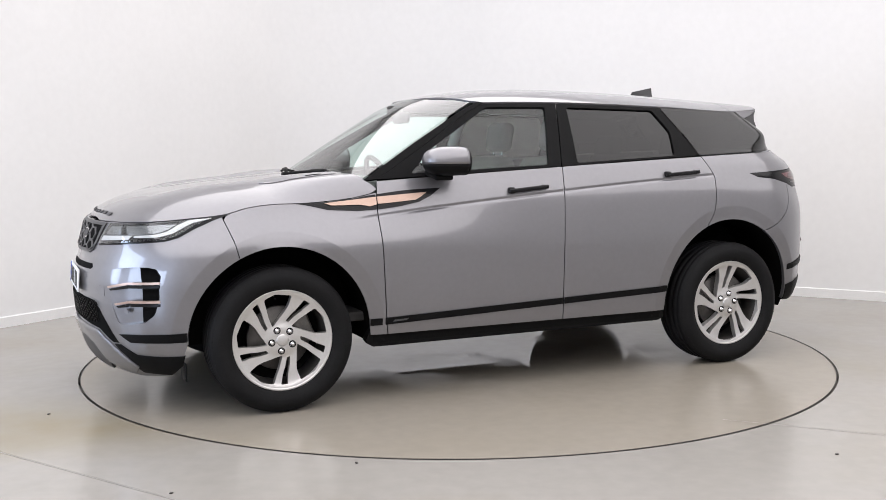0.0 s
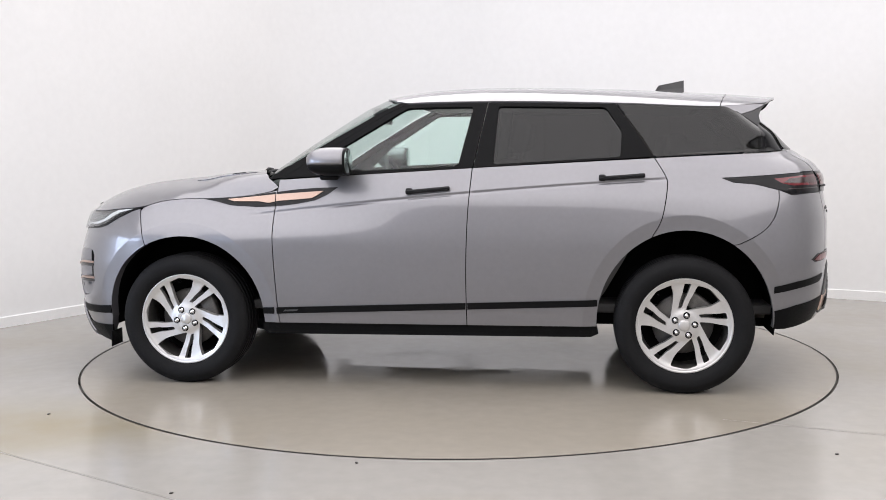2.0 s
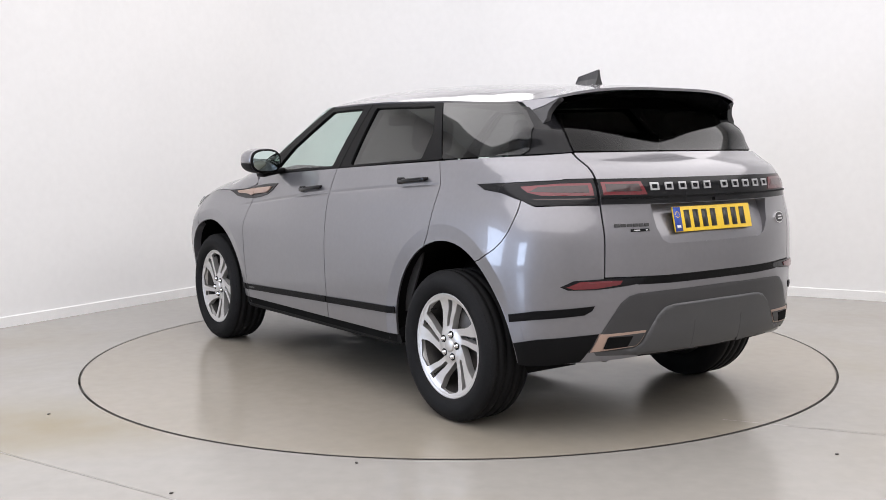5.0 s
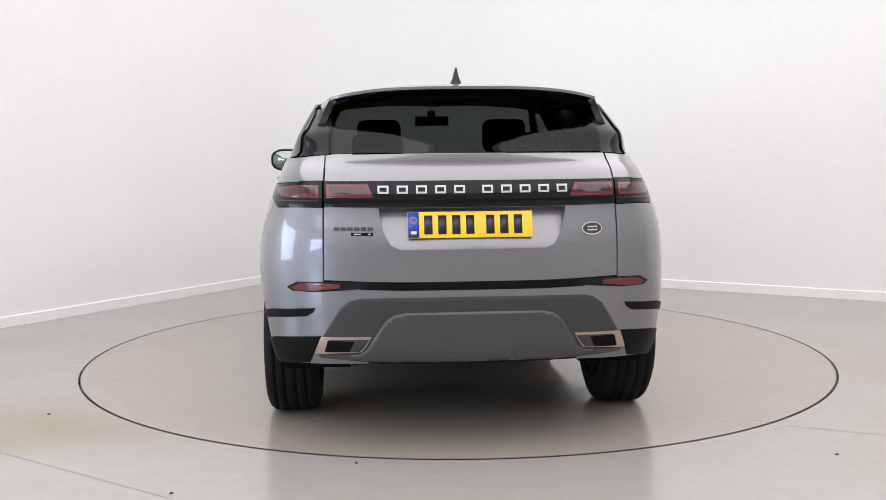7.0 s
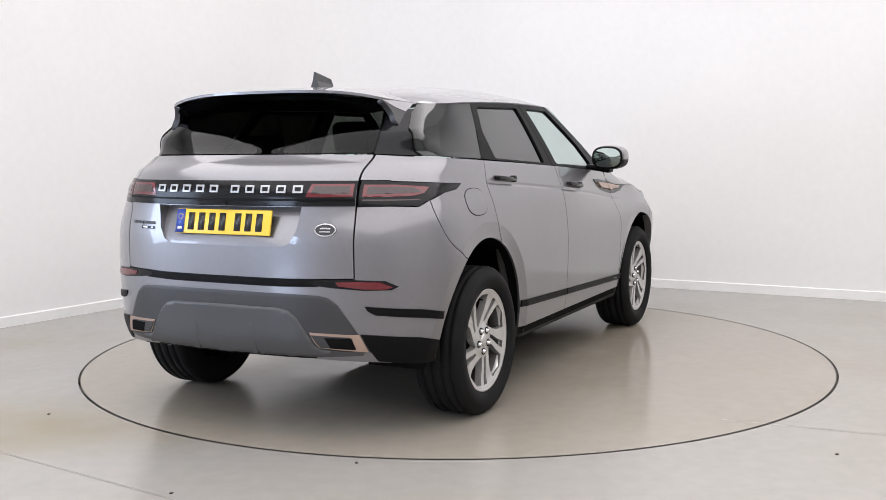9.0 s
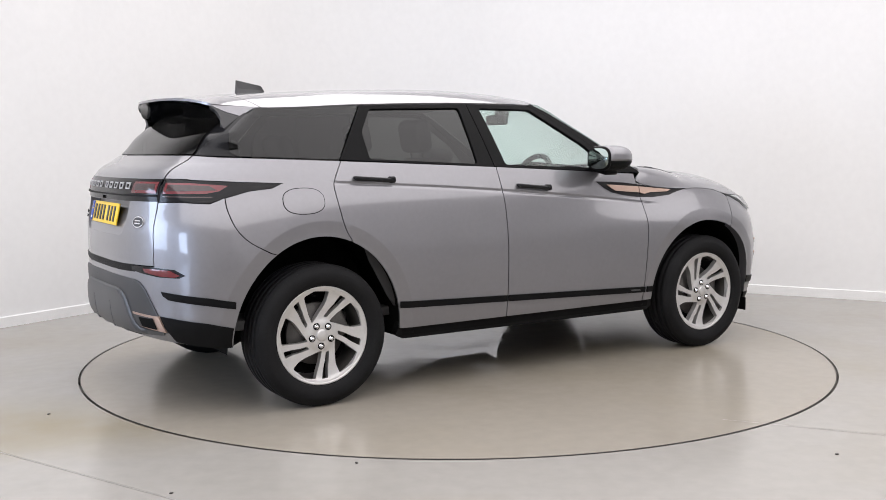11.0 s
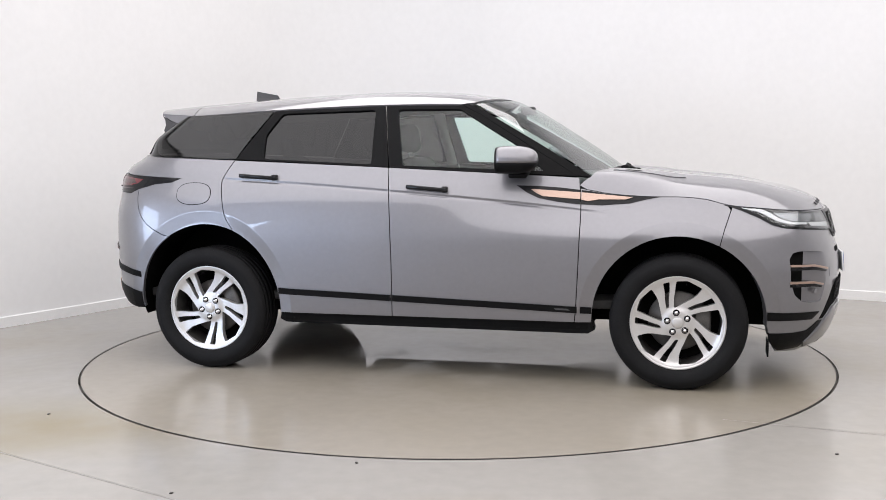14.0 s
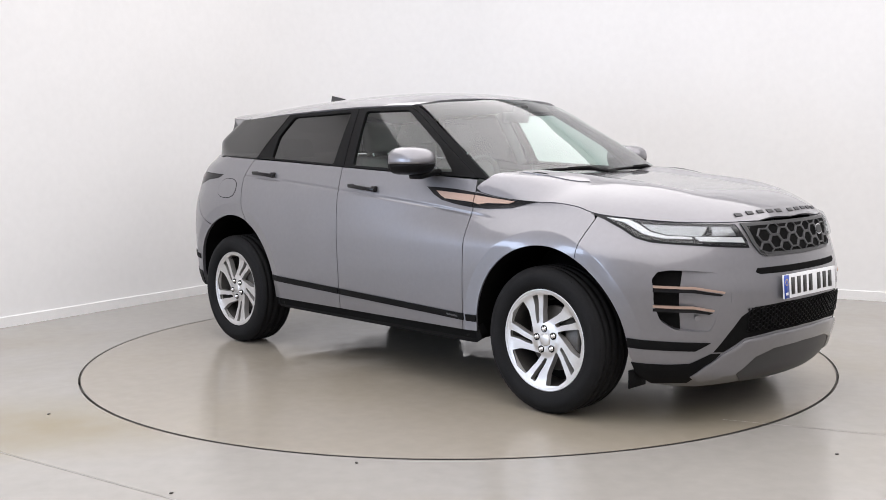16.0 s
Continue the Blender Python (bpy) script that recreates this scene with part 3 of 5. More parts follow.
doors = {}
for sg in (1, -1):
    # front wing
    top = [(x, hood_edge(x) - 0.004) for x in np.linspace(0.822, 1.575, 22)]
    line = smooth_line(shift(SEAM_A, GAP))[::-1]
    out = [(0.885, 0.345)] + [p for p in line if p[1] < 1.045] + top + [(1.592, 0.945), (1.56, 0.85)] + arch_line("front", 63, 178, 22)
    wing = side_part("front_wing", out, sg, PAINT, step=0.03, lines=crease_lines(0.83, 1.04) + flare_lines("front", 60, 180))
    # doors
    out = smooth_line(shift(SEAM_A, -GAP)) + smooth_line(shift(SEAM_B, GAP))[::-1] + belt_line(-0.24, 0.81)
    fd = side_part("front_door", out, sg, PAINT, step=0.022, lines=crease_lines(-0.24, 0.82))
    out = smooth_line(shift(SEAM_B, -GAP)) + [(-0.893, 0.345)] + arch_line("rear", 1, 67.5, 18)[1:] + smooth_line(shift(SEAM_C, GAP))[::-1][1:] + belt_line(-1.18, -0.25)
    rd = side_part("rear_door", out, sg, PAINT, step=0.022, lines=crease_lines(-1.24, -0.22) + flare_lines("rear", 0, 70))
    doors[sg] = fd, rd
    # window frames and panes
    hole_f = rounded([(0.62, 1.147), (0.47, 1.285), (0.125, 1.494), (-0.238, 1.497), (-0.168, 1.181)], 0.02)
    out = [(0.80, 1.12), (0.50, 1.302), (0.24, 1.462), (0.13, 1.514), (-0.311, 1.518), (-0.245, 1.173)]
    side_part("window_frame", out, sg, BLACK, fd, "satin black window frame", holes=[hole_f], thick=0.02)
    side_part("window", [(x, z) for x, z in hole_f], sg, CLEAR, fd, "clear green-tinted side window", lift=-0.010, thick=0, step=0.08)
    hole_r = rounded([(-0.352, 1.188), (-0.372, 1.497), (-0.940, 1.484), (-1.022, 1.36), (-1.012, 1.222)], 0.02)
    out = [(-0.250, 1.173), (-0.317, 1.518), (-0.995, 1.499), (-1.182, 1.222)]
    side_part("window_frame", out, sg, BLACK, rd, "satin black window frame", holes=[hole_r], thick=0.02)
    side_part("window", hole_r, sg, PRIVACY, rd, "dark privacy-tinted side window", lift=-0.010, thick=0, step=0.08)
    # A-pillar
    out = [(0.883, 1.113), (0.577, 1.300), (0.27, 1.475), (0.165, 1.523), (0.125, 1.519), (0.235, 1.467), (0.496, 1.307), (0.795, 1.124)]
    side_part("windscreen_pillar", out, sg, BLACK, label="satin black windscreen pillar", thick=0.02)
    # quarter panel
    out = cap_line("rear", [("x", -1.190, 1.214), ("x", -1.5, 1.227), ("x", -1.78, 1.238), ("y", 0.618, 1.247), ("y", 0.622, 1.142), ("y", 0.72, 1.140)])
    out += cap_line("rear", [("x", -1.93, 1.136), ("x", -1.716, 1.123), ("x", -1.512, 1.113), ("x", -1.575, 1.088), ("x", -1.69, 1.077), ("x", -1.80, 1.048)])
    out += cap_line("rear", [("x", *p) for p in smooth_line([(-1.80, 1.045), (-1.797, 0.99), (-1.768, 0.905), (-1.705, 0.838), (-1.59, 0.776)], 5)[1:-1]], 1)
    out += cap_line("rear", [("x", x, z) for x, z in arch_line("rear", 122, 68.5, 14) + smooth_line(shift(SEAM_C, -GAP))[::-1][1:]], 1)
    qp = cap_part("quarter_panel", "rear", out, PAINT, sg=sg, step=0.03, lines=on_cap("rear", flare_lines("rear", 60, 130)))
    LAYER[0] = "glass"
    out = cap_line("rear", [("x", -1.192, 1.222), ("x", -1.5, 1.235), ("x", -1.70, 1.2435), ("x", -1.73, 1.262), ("x", -1.735, 1.31), ("x", -1.722, 1.366), ("x", -1.635, 1.437), ("x", -1.565, 1.478), ("x", -1.003, 1.499)]) + cap_line("rear", [("x", -1.003, 1.499), ("x", -1.192, 1.222)], 10)[1:-1]
    LAYER[0] = "glass"
    post = cap_line("rear", [("x", -1.690, 1.2440), ("x", -1.78, 1.249), ("y", 0.596, 1.257), ("y", 0.596, 1.30), ("y", 0.592, 1.34), ("y", 0.578, 1.40), ("y", 0.550, 1.46), ("x", -1.585, 1.460), ("x", -1.622, 1.434), ("x", -1.708, 1.360), ("x", -1.722, 1.31), ("x", -1.716, 1.262), ("x", -1.690, 1.2440)])[:-1]
    cap_part("rear_post", "rear", post, GLOSSBLACK, qp, "black rear roof post", sg=sg, lift=-0.008, thick=0.01, step=0.018)
    cap_part("quarter_window", "rear", out, PRIVACY, qp, "dark privacy-tinted rear quarter window", sg=sg, thick=0.006, step=0.022)
    LAYER[0] = "body"

# roof
LAYER[0] = "glass"
roof_top = spline((0.45, 1.51), (0.317, 1.562), (0.111, 1.602), (-0.129, 1.620), (-0.368, 1.625), (-0.709, 1.618), (-1.049, 1.604), (-1.287, 1.590), (-1.66, 1.566), (-1.96, 1.534))
roof_side = spline((0.3, 1.51), (0.13, 1.522), (-0.3, 1.526), (-1.0, 1.507), (-1.52, 1.483), (-1.66, 1.489), (-1.80, 1.497), (-1.95, 1.502))


def roof_half(x):
    return glass_w(max(x, -1.3), roof_side(max(x, -1.3))) + 0.002 - (0.06 * ramp(-1.3, -1.8, x))


def roof_z(x, y):
    a, b = roof_top(x), roof_side(x)
    return a - (a - b) * min(1.3, abs(y) / roof_half(x)) ** 2.8


edge = [(x, roof_half(x)) for x in np.linspace(0.13, -1.53, 30)]
out = [(0.325, 0.0), (0.318, 0.15), (0.298, 0.30), (0.25, 0.46), (0.195, 0.58)] + edge + [(-1.60, 0.35), (-1.622, 0.0)]
part("roof", sheet_bm(out + [(a, -b) for a, b in out[::-1] if b > 1e-6], lambda x, y: (x, y, roof_z(x, y)), step=0.04), PAINT, car)
def spoiler_edge(x):
    return 0.643 + 0.20 * (x + 1.535)


spo = [(-1.627, 0.0), (-1.605, 0.35)] + [(x, spoiler_edge(x)) for x in np.linspace(-1.535, -1.768, 10)] + [(-1.788, 0.565), (-1.815, 0.49), (-1.845, 0.39), (-1.880, 0.25), (-1.897, 0.12), (-1.90, 0.0)]
spoiler = part("roof_spoiler", sheet_bm(spo + [(a, -b) for a, b in spo[::-1] if b > 1e-6], lambda x, y: (x, y, roof_z(x, y)), step=0.03, thick=0.012), PAINT, car)
und = [(a + 0.010, b * 0.985) for a, b in spo]
part("spoiler_underside", flip(sheet_bm(und + [(a, -b) for a, b in und[::-1] if b > 1e-6], lambda x, y: (x, y, roof_z(x, y) - 0.013 - 0.045 * ramp(-1.90, -1.66, x)), step=0.04, thick=0)), GLOSSBLACK, spoiler, "gloss black spoiler underside")
for sg in (1, -1):
    rim_line = [(x, roof_z(x, spoiler_edge(x)) - 0.002) for x in np.linspace(-1.54, -1.768, 9)]
    cheek = rim_line + [(-1.772, 1.494), (-1.745, 1.479), (-1.70, 1.458), (-1.637, 1.439), (-1.572, 1.477)]
    fin = [(-1.772, 1.491), (-1.745, 1.476), (-1.70, 1.455), (-1.639, 1.436), (-1.722, 1.366), (-1.738, 1.400), (-1.733, 1.43), (-1.745, 1.46)]
    for nm, poly, m, lab in (("spoiler_cheek", cheek, PAINT, ""), ("spoiler_fin", fin, DARKGREY, "dark spoiler side fin")):
        part(nm, sheet_bm(poly, lambda x, z: (x, sg * (spoiler_edge(x) + 0.45 * (1.487 - z)), z), rev=sg > 0, thick=0.03, step=0.02), m, spoiler, lab)

# windscreen
LAYER[0] = "body"
ws_x = spline((1.06, 1.115), (1.13, 1.02), (1.282, 0.806), (1.417, 0.596), (1.504, 0.455), (1.562, 0.325), (1.6, 0.22))
ws_bow = spline((1.1, 0.125), (1.3, 0.19), (1.53, 0.285))


def screen(y, z):
    return (ws_x(z) - ws_bow(z) * (y / 0.72) ** 2, y, z)


out = [(0.0, 1.118), (0.4, 1.112), (0.775, 1.116), (0.716, 1.300), (0.66, 1.44), (0.628, 1.520), (0.5, 1.537), (0.3, 1.552), (0.0, 1.560)]
part("windscreen", sheet_bm(out + [(-a, b) for a, b in out[::-1] if a > 1e-6], screen, step=0.06, thick=0.005), CLEAR, car, "clear raked windscreen")

# bonnet
bonnet_top = spline((0.8, 1.152), (1.0, 1.146), (1.2, 1.131), (1.363, 1.116), (1.643, 1.088), (1.889, 1.051), (2.0, 1.018), (2.06, 0.990), (2.10, 0.958), (2.12, 0.936))


def bonnet_half(x):
    return max(0.02, width(x, hood_edge(x)))


def bonnet_z(x, y):
    a, b = bonnet_top(x), hood_edge(x)
    r = min(1.1, abs(y) / bonnet_half(x))
    p = 5 - 2.2 * ramp(1.6, 2.05, x) + 24 * ramp(1.35, 0.86, x)
    ridge = 0.012 * bell((abs(y) - 0.52 + 0.12 * (x - 1.0)) / 0.10) * ramp(2.0, 1.6, x)
    return a - (a - b) * r ** p + ridge - 0.006 * (1 - ramp(0.30, 0.44, abs(y))) * ramp(2.0, 1.7, x)


out = [(1.035, 0.0), (1.02, 0.25), (0.975, 0.5), (0.90, 0.74), (0.872, 0.785), (0.815, bonnet_half(0.815) - 0.004)]
out += [(x, bonnet_half(x)) for x in list(np.linspace(0.85, 2.0, 26)) + [2.03, 2.06, 2.085, 2.105]] + [(2.118, 0.0)]
part("bonnet", sheet_bm((out + [(a, -b) for a, b in out[::-1] if b > 1e-6]), lambda x, y: (x, y, bonnet_z(x, y)), step=0.03,
                           lines=[[(x, q * bonnet_half(x) * k) for x in np.linspace(0.84, 1.6, 30)] for q in (1, -1) for k in (0.985, 0.97, 0.95, 0.92)]), PAINT, car)

# tailgate
recess = cap_line("rear", [("y", 0.392, 1.028), ("y", 0.375, 0.93), ("y", 0.345, 0.875), ("y", 0.305, 0.857), ("y", 0.0, 0.855)])
recess = recess + [(-a, b) for a, b in recess[::-1] if abs(a) > 1e-6]
out = cap_line("rear", [("y", 0.0, 1.250), ("y", 0.3, 1.250), ("y", 0.608, 1.248), ("y", 0.617, 1.10), ("y", 0.620, 0.90), ("y", 0.622, 0.728), ("y", 0.3, 0.722), ("y", 0.0, 0.722)])
tailgate = cap_part("tailgate", "rear", mirrored(out), PAINT, holes=[recess], thick=0.05, step=0.022)
bm = sheet_bm(recess, lambda s, z: tuple(Vector(cap("rear", s, z)) + Vector((0.002 + 0.052 * max(0, z - 0.855) / 0.173, 0, 0))), rev=True, step=0.03, thick=0)
part("plate_recess", bm, PAINT, tailgate, "grey recess sloping in behind the plate")
LAYER[0] = "glass"
out = cap_line("rear", [("y", 0.0, 1.256), ("y", 0.602, 1.256), ("y", 0.602, 1.33), ("y", 0.588, 1.40), ("y", 0.56, 1.46), ("y", 0.50, 1.505), ("y", 0.0, 1.535)])
cap_part("rear_window", "rear", mirrored(out), REARGLASS, tailgate, "dark tinted rear window", thick=0.006, step=0.018)
LAYER[0] = "body"

# rear bumper
out = cap_line("rear", [("y", 0.0, 0.718), ("y", 0.3, 0.718), ("y", 0.627, 0.722), ("y", 0.626, 0.9), ("y", 0.625, 1.028), ("y", 0.74, 1.028), ("x", -1.87, 1.022), ("x", -1.805, 1.048)])
out += cap_line("rear", [("x", *p) for p in smooth_line([(-1.805, 1.045), (-1.802, 0.99), (-1.773, 0.905), (-1.710, 0.836), (-1.595, 0.772)], 5)[1:-1]], 1)
out += cap_line("rear", [("x", *p) for p in arch_line("rear", 122.5, 180, 10)] + [("x", -1.785, 0.345), ("x", -1.85, 0.342)], 1)
out += cap_line("rear", [("y", 0.70, 0.358), ("y", 0.4, 0.374), ("y", 0.0, 0.372)])
rear_bumper = cap_part("rear_bumper", "rear", mirrored(out), PAINT, step=0.035, thick=0.02, lines=on_cap("rear", flare_lines("rear", 118, 180)))

# front bumper
out = cap_line("front", [("y", 0.0, 0.926), ("y", 0.33, 0.926), ("y", 0.5, 0.928), ("x", 1.9, 0.931), ("x", 1.75, 0.946), ("x", 1.60, 0.962), ("x", 1.597, 0.945), ("x", 1.565, 0.85)])
out += cap_line("front", [("x", *p) for p in arch_line("front", 62.5, -2, 14)] + [("x", 1.80, 0.28), ("x", 1.83, 0.20)], 1)
out += cap_line("front", [("y", 0.55, 0.175), ("y", 0.3, 0.185), ("y", 0.0, 0.185)])
VENT = cap_line("front", [("x", 1.886, 0.690), ("x", 1.903, 0.722), ("x", 1.94, 0.729), ("x", 2.0, 0.726), ("y", 0.60, 0.715), ("y", 0.55, 0.704), ("y", 0.565, 0.60), ("y", 0.605, 0.452), ("y", 0.68, 0.452), ("x", 1.96, 0.464), ("x", 1.917, 0.505), ("x", 1.896, 0.58)], 2)
VENT = rounded(VENT, 0.03, 3)
front_bumper = cap_part("front_bumper", "front", mirrored(out), PAINT, step=0.03, thick=0.05, holes=[VENT, [(-a, b) for a, b in VENT]], lines=on_cap("front", flare_lines("front", 0, 66)))

# inner shell, floor pan and wheel liners keep the gaps dark
for sg in (1, -1):
    out = [(1.75, 0.92), (1.3, 0.97), (0.8, 1.05)] + [(x, belt(x) - 0.05) for x in (0.7, 0.2, -0.5, -1.1, -1.7)] + [(-1.9, 0.9), (-1.9, 0.60)]
    out += [(-1.34 + 0.46 * math.cos(radians(a)), 0.365 + 0.50 * math.sin(radians(a))) for a in range(170, -1, -10)] + [(-0.87, 0.30), (0.87, 0.30)]
    out += [(1.335 + 0.46 * math.cos(radians(a)), 0.365 + 0.465 * math.sin(radians(a))) for a in range(180, 9, -10)] + [(1.88, 0.5)]
    side_part("inner_panel", out, sg, UNDER, lift=-0.013, thick=0, step=0.04)
    out = [(0.885, 0.368), (0.905, 0.30), (0.87, 0.277), (-0.87, 0.283), (-0.905, 0.30), (-0.89, 0.368)]
    side_part("side_sill", out, sg, BLACK, label="black plastic side sill", lift=-0.013, thick=0.05, step=0.05)
part("floor_pan", box_bm(3.35, 1.02, 0.10, (0.05, 0, 0.35), 0.03), UNDER, car)
part("floor_pan", box_bm(1.74, 1.70, 0.05, (0, 0, 0.318), 0.02), UNDER, car)


def liner(cx, sg, rz):
    bm = bmesh.new()
    rows = []
    for i in range(25):
        a = radians(-8 + 196 * i / 24)
        x, z = cx + 0.465 * math.cos(a), 0.365 + (rz + 0.016) * math.sin(a)
        rows.append([bm.verts.new((x, sg * y, z)) for y in (width(x, max(z, 0.3)) - 0.015, 0.52)])
    for a, b in zip(rows, rows[1:]):
        bm.faces.new((a[0], a[1], b[1], b[0]))
    bm.faces.new([r[1] for r in rows])
    part("wheel_liner", bm, UNDER, car, "black wheel arch liner")


for cx, rz in ((1.335, 0.448), (-1.34, 0.484)):
    for sg in (1, -1):
        liner(cx, sg, rz)


# ---------- wheels (face along +z of their own space) ----------
def polar(r, deg):
    return (r * math.cos(radians(deg)), r * math.sin(radians(deg)))


face_h = spline((0.0, -0.012), (0.05, -0.012), (0.09, -0.020), (0.15, -0.016), (0.21, -0.009), (0.236, 0.0), (0.26, 0.0))


def rim_bm():
    holes = []
    for k in range(5):
        o = 72 * k
        left = [(0.078, 105), (0.13, 99), (0.17, 95), (0.219, 92.5)]
        right = [(0.228, 77), (0.221, 56), (0.172, 57), (0.142, 61.5), (0.115, 70.5), (0.093, 83)]
        holes.append(rounded([polar(r, a + o) for r, a in left + right], 0.010))
        sl = [(0.092, 130), (0.13, 120.5), (0.17, 113.5), (0.219, 110.5), (0.219, 101.5), (0.17, 104.5), (0.13, 110.5), (0.092, 118.5)]
        holes.append(rounded([polar(r, a + o) for r, a in sl], 0.006))
    circle = [polar(0.238, a) for a in range(0, 360, 5)]
    return sheet_bm(circle, lambda a, b: (a, b, face_h(math.hypot(a, b))), step=0.012, holes=holes, thick=0.034)


def make_wheel():
    w = new("wheel")
    w.parent = car
    tagged(w, "five-twin-spoke silver alloy wheel with a black tyre")
    R = 0.356
    prof = [(0.235, -0.215), (0.25, -0.225), (0.30, -0.228), (0.338, -0.215), (0.352, -0.195)]
    for g in (-0.165, -0.12, -0.07, -0.025):
        prof += [(R, g - 0.006), (R - 0.008, g - 0.004), (R - 0.008, g + 0.004), (R, g + 0.006)]
    prof += [(0.352, -0.005), (0.338, 0.012), (0.318, 0.022), (0.315, 0.0235), (0.30, 0.025), (0.275, 0.022), (0.272, 0.020), (0.255, 0.014), (0.2485, 0.004), (0.244, -0.006)]
    tyre = lathe_bm(prof, 96)
    part("tyre", tyre, RUBBER, w, "black road tyre")
    shoulder = bmesh.new()
    for i in range(72):
        a = 360 * i / 72
        b = box_bm(0.012, 0.010, 0.026, (0.336, 0, -0.004), 0.0)
        b.transform(Matrix.Rotation(radians(a), 4, "Z"))
        me = bpy.data.meshes.new("tmp")
        b.to_mesh(me)
        b.free()
        shoulder.from_mesh(me)
        bpy.data.meshes.remove(me)
    part("tread", shoulder, RUBBER, w, smooth=False)
    lip = lathe_bm([(0.226, -0.03), (0.230, -0.006), (0.237, 0.001), (0.245, 0.004), (0.2485, 0.001), (0.247, -0.008), (0.242, -0.02)], 80)
    part("rim", merge(rim_bm(), lip), ALLOY, w, "silver painted alloy rim")
    part("rim_barrel", lathe_bm([(0.236, -0.01), (0.222, -0.05), (0.215, -0.16), (0.235, -0.21)], 64), DARKALLOY, w)
    part("brake_disc", lathe_bm([(0.0, -0.085), (0.155, -0.085), (0.158, -0.09), (0.158, -0.105), (0.0, -0.107)], 48), DARKALLOY, w, "grey steel brake disc")
    cal = box_bm(0.09, 0.16, 0.07, (0.125, 0.0, -0.09), 0.015)
    part("brake_calliper", cal, DARKALLOY, w)
    part("wheel_backing", lathe_bm([(0.0, -0.16), (0.20, -0.16), (0.215, -0.15)], 40), UNDER, w)
    part("hub_cap", lathe_bm([(0.0, -0.004), (0.024, -0.005), (0.030, -0.008), (0.032, -0.02)], 32), ALLOY, w, "round silver hub cap")
    for k in range(5):
        x, y = polar(0.054, 72 * k + 26)
        # flat black ring painted for the shade in the nut's recess
        ring = lathe_bm([(0.0135, 0.0), (0.0175, 0.0), (0.0175, -0.004)], 16)
        ring.transform(Matrix.Translation((x, y, -0.0095)))
        part("nut_shade_ring", ring, UNDER, w)
        b = lathe_bm([(0.0, 0.0), (0.006, 0.0), (0.0085, -0.003), (0.0085, -0.014), (0.0125, -0.0135), (0.0135, -0.016)], 12)
        b.transform(Matrix.Translation((x, y, 0.002)))
        part("wheel_nut", b, CHROME, w, "dark-ringed steel wheel nut")
    x, y = polar(0.205, 78)
    b = lathe_bm([(0.0, 0.012), (0.004, 0.012), (0.004, -0.02)], 8)
    b.transform(Matrix.Translation((x, y, -0.012)))
    part("valve", b, BLACK, w)
    return w


wheel = make_wheel()
wheel_left = Matrix(((-1, 0, 0, 0), (0, 0, 1, 0), (0, 1, 0, 0), (0, 0, 0, 1)))
wheel_right = Matrix(((1, 0, 0, 0), (0, 0, -1, 0), (0, 1, 0, 0), (0, 0, 0, 1)))
PLACES = [(1.335, 0.892, 1, 21), (-1.340, 0.900, 1, 52), (1.335, -0.892, -1, 0), (-1.340, -0.900, -1, 23)]
for i, (x, y, sg, a) in enumerate(PLACES):
    m = Matrix.Translation((x, y, 0.356)) @ (wheel_left if sg > 0 else wheel_right) @ Matrix.Rotation(radians(a), 4, "Z")
    if i == 0:
        wheel.matrix_basis = m
    else:
        copy_thing(wheel, m)

# ---------- outer details of the car ----------
def cap_overlay(name, end, pts, material, parent=None, label="", sg=1, sym=False, lift=0.005, thick=0.012, step=0.016, sub=4, edge=0.0015):
    line = cap_line(end, pts, sub)
    return cap_part(name, end, mirrored(line) if sym else line, material, parent, label, sg=sg, lift=lift, thick=thick, step=step, edge=edge)


def block_on_cap(name, end, y, z, sy, sz, depth, material, parent, lift=0.0, label=""):
    """A small raised block on the nose or tail, following its surface."""
    pts = [("y", y - sy / 2, z - sz / 2), ("y", y + sy / 2, z - sz / 2), ("y", y + sy / 2, z + sz / 2), ("y", y - sy / 2, z + sz / 2), ("y", y - sy / 2, z - sz / 2)]
    line = cap_line(end, pts, 2)[:-1]
    return cap_part(name, end, line, material, parent, label, lift=lift + depth, thick=depth, step=0.03)


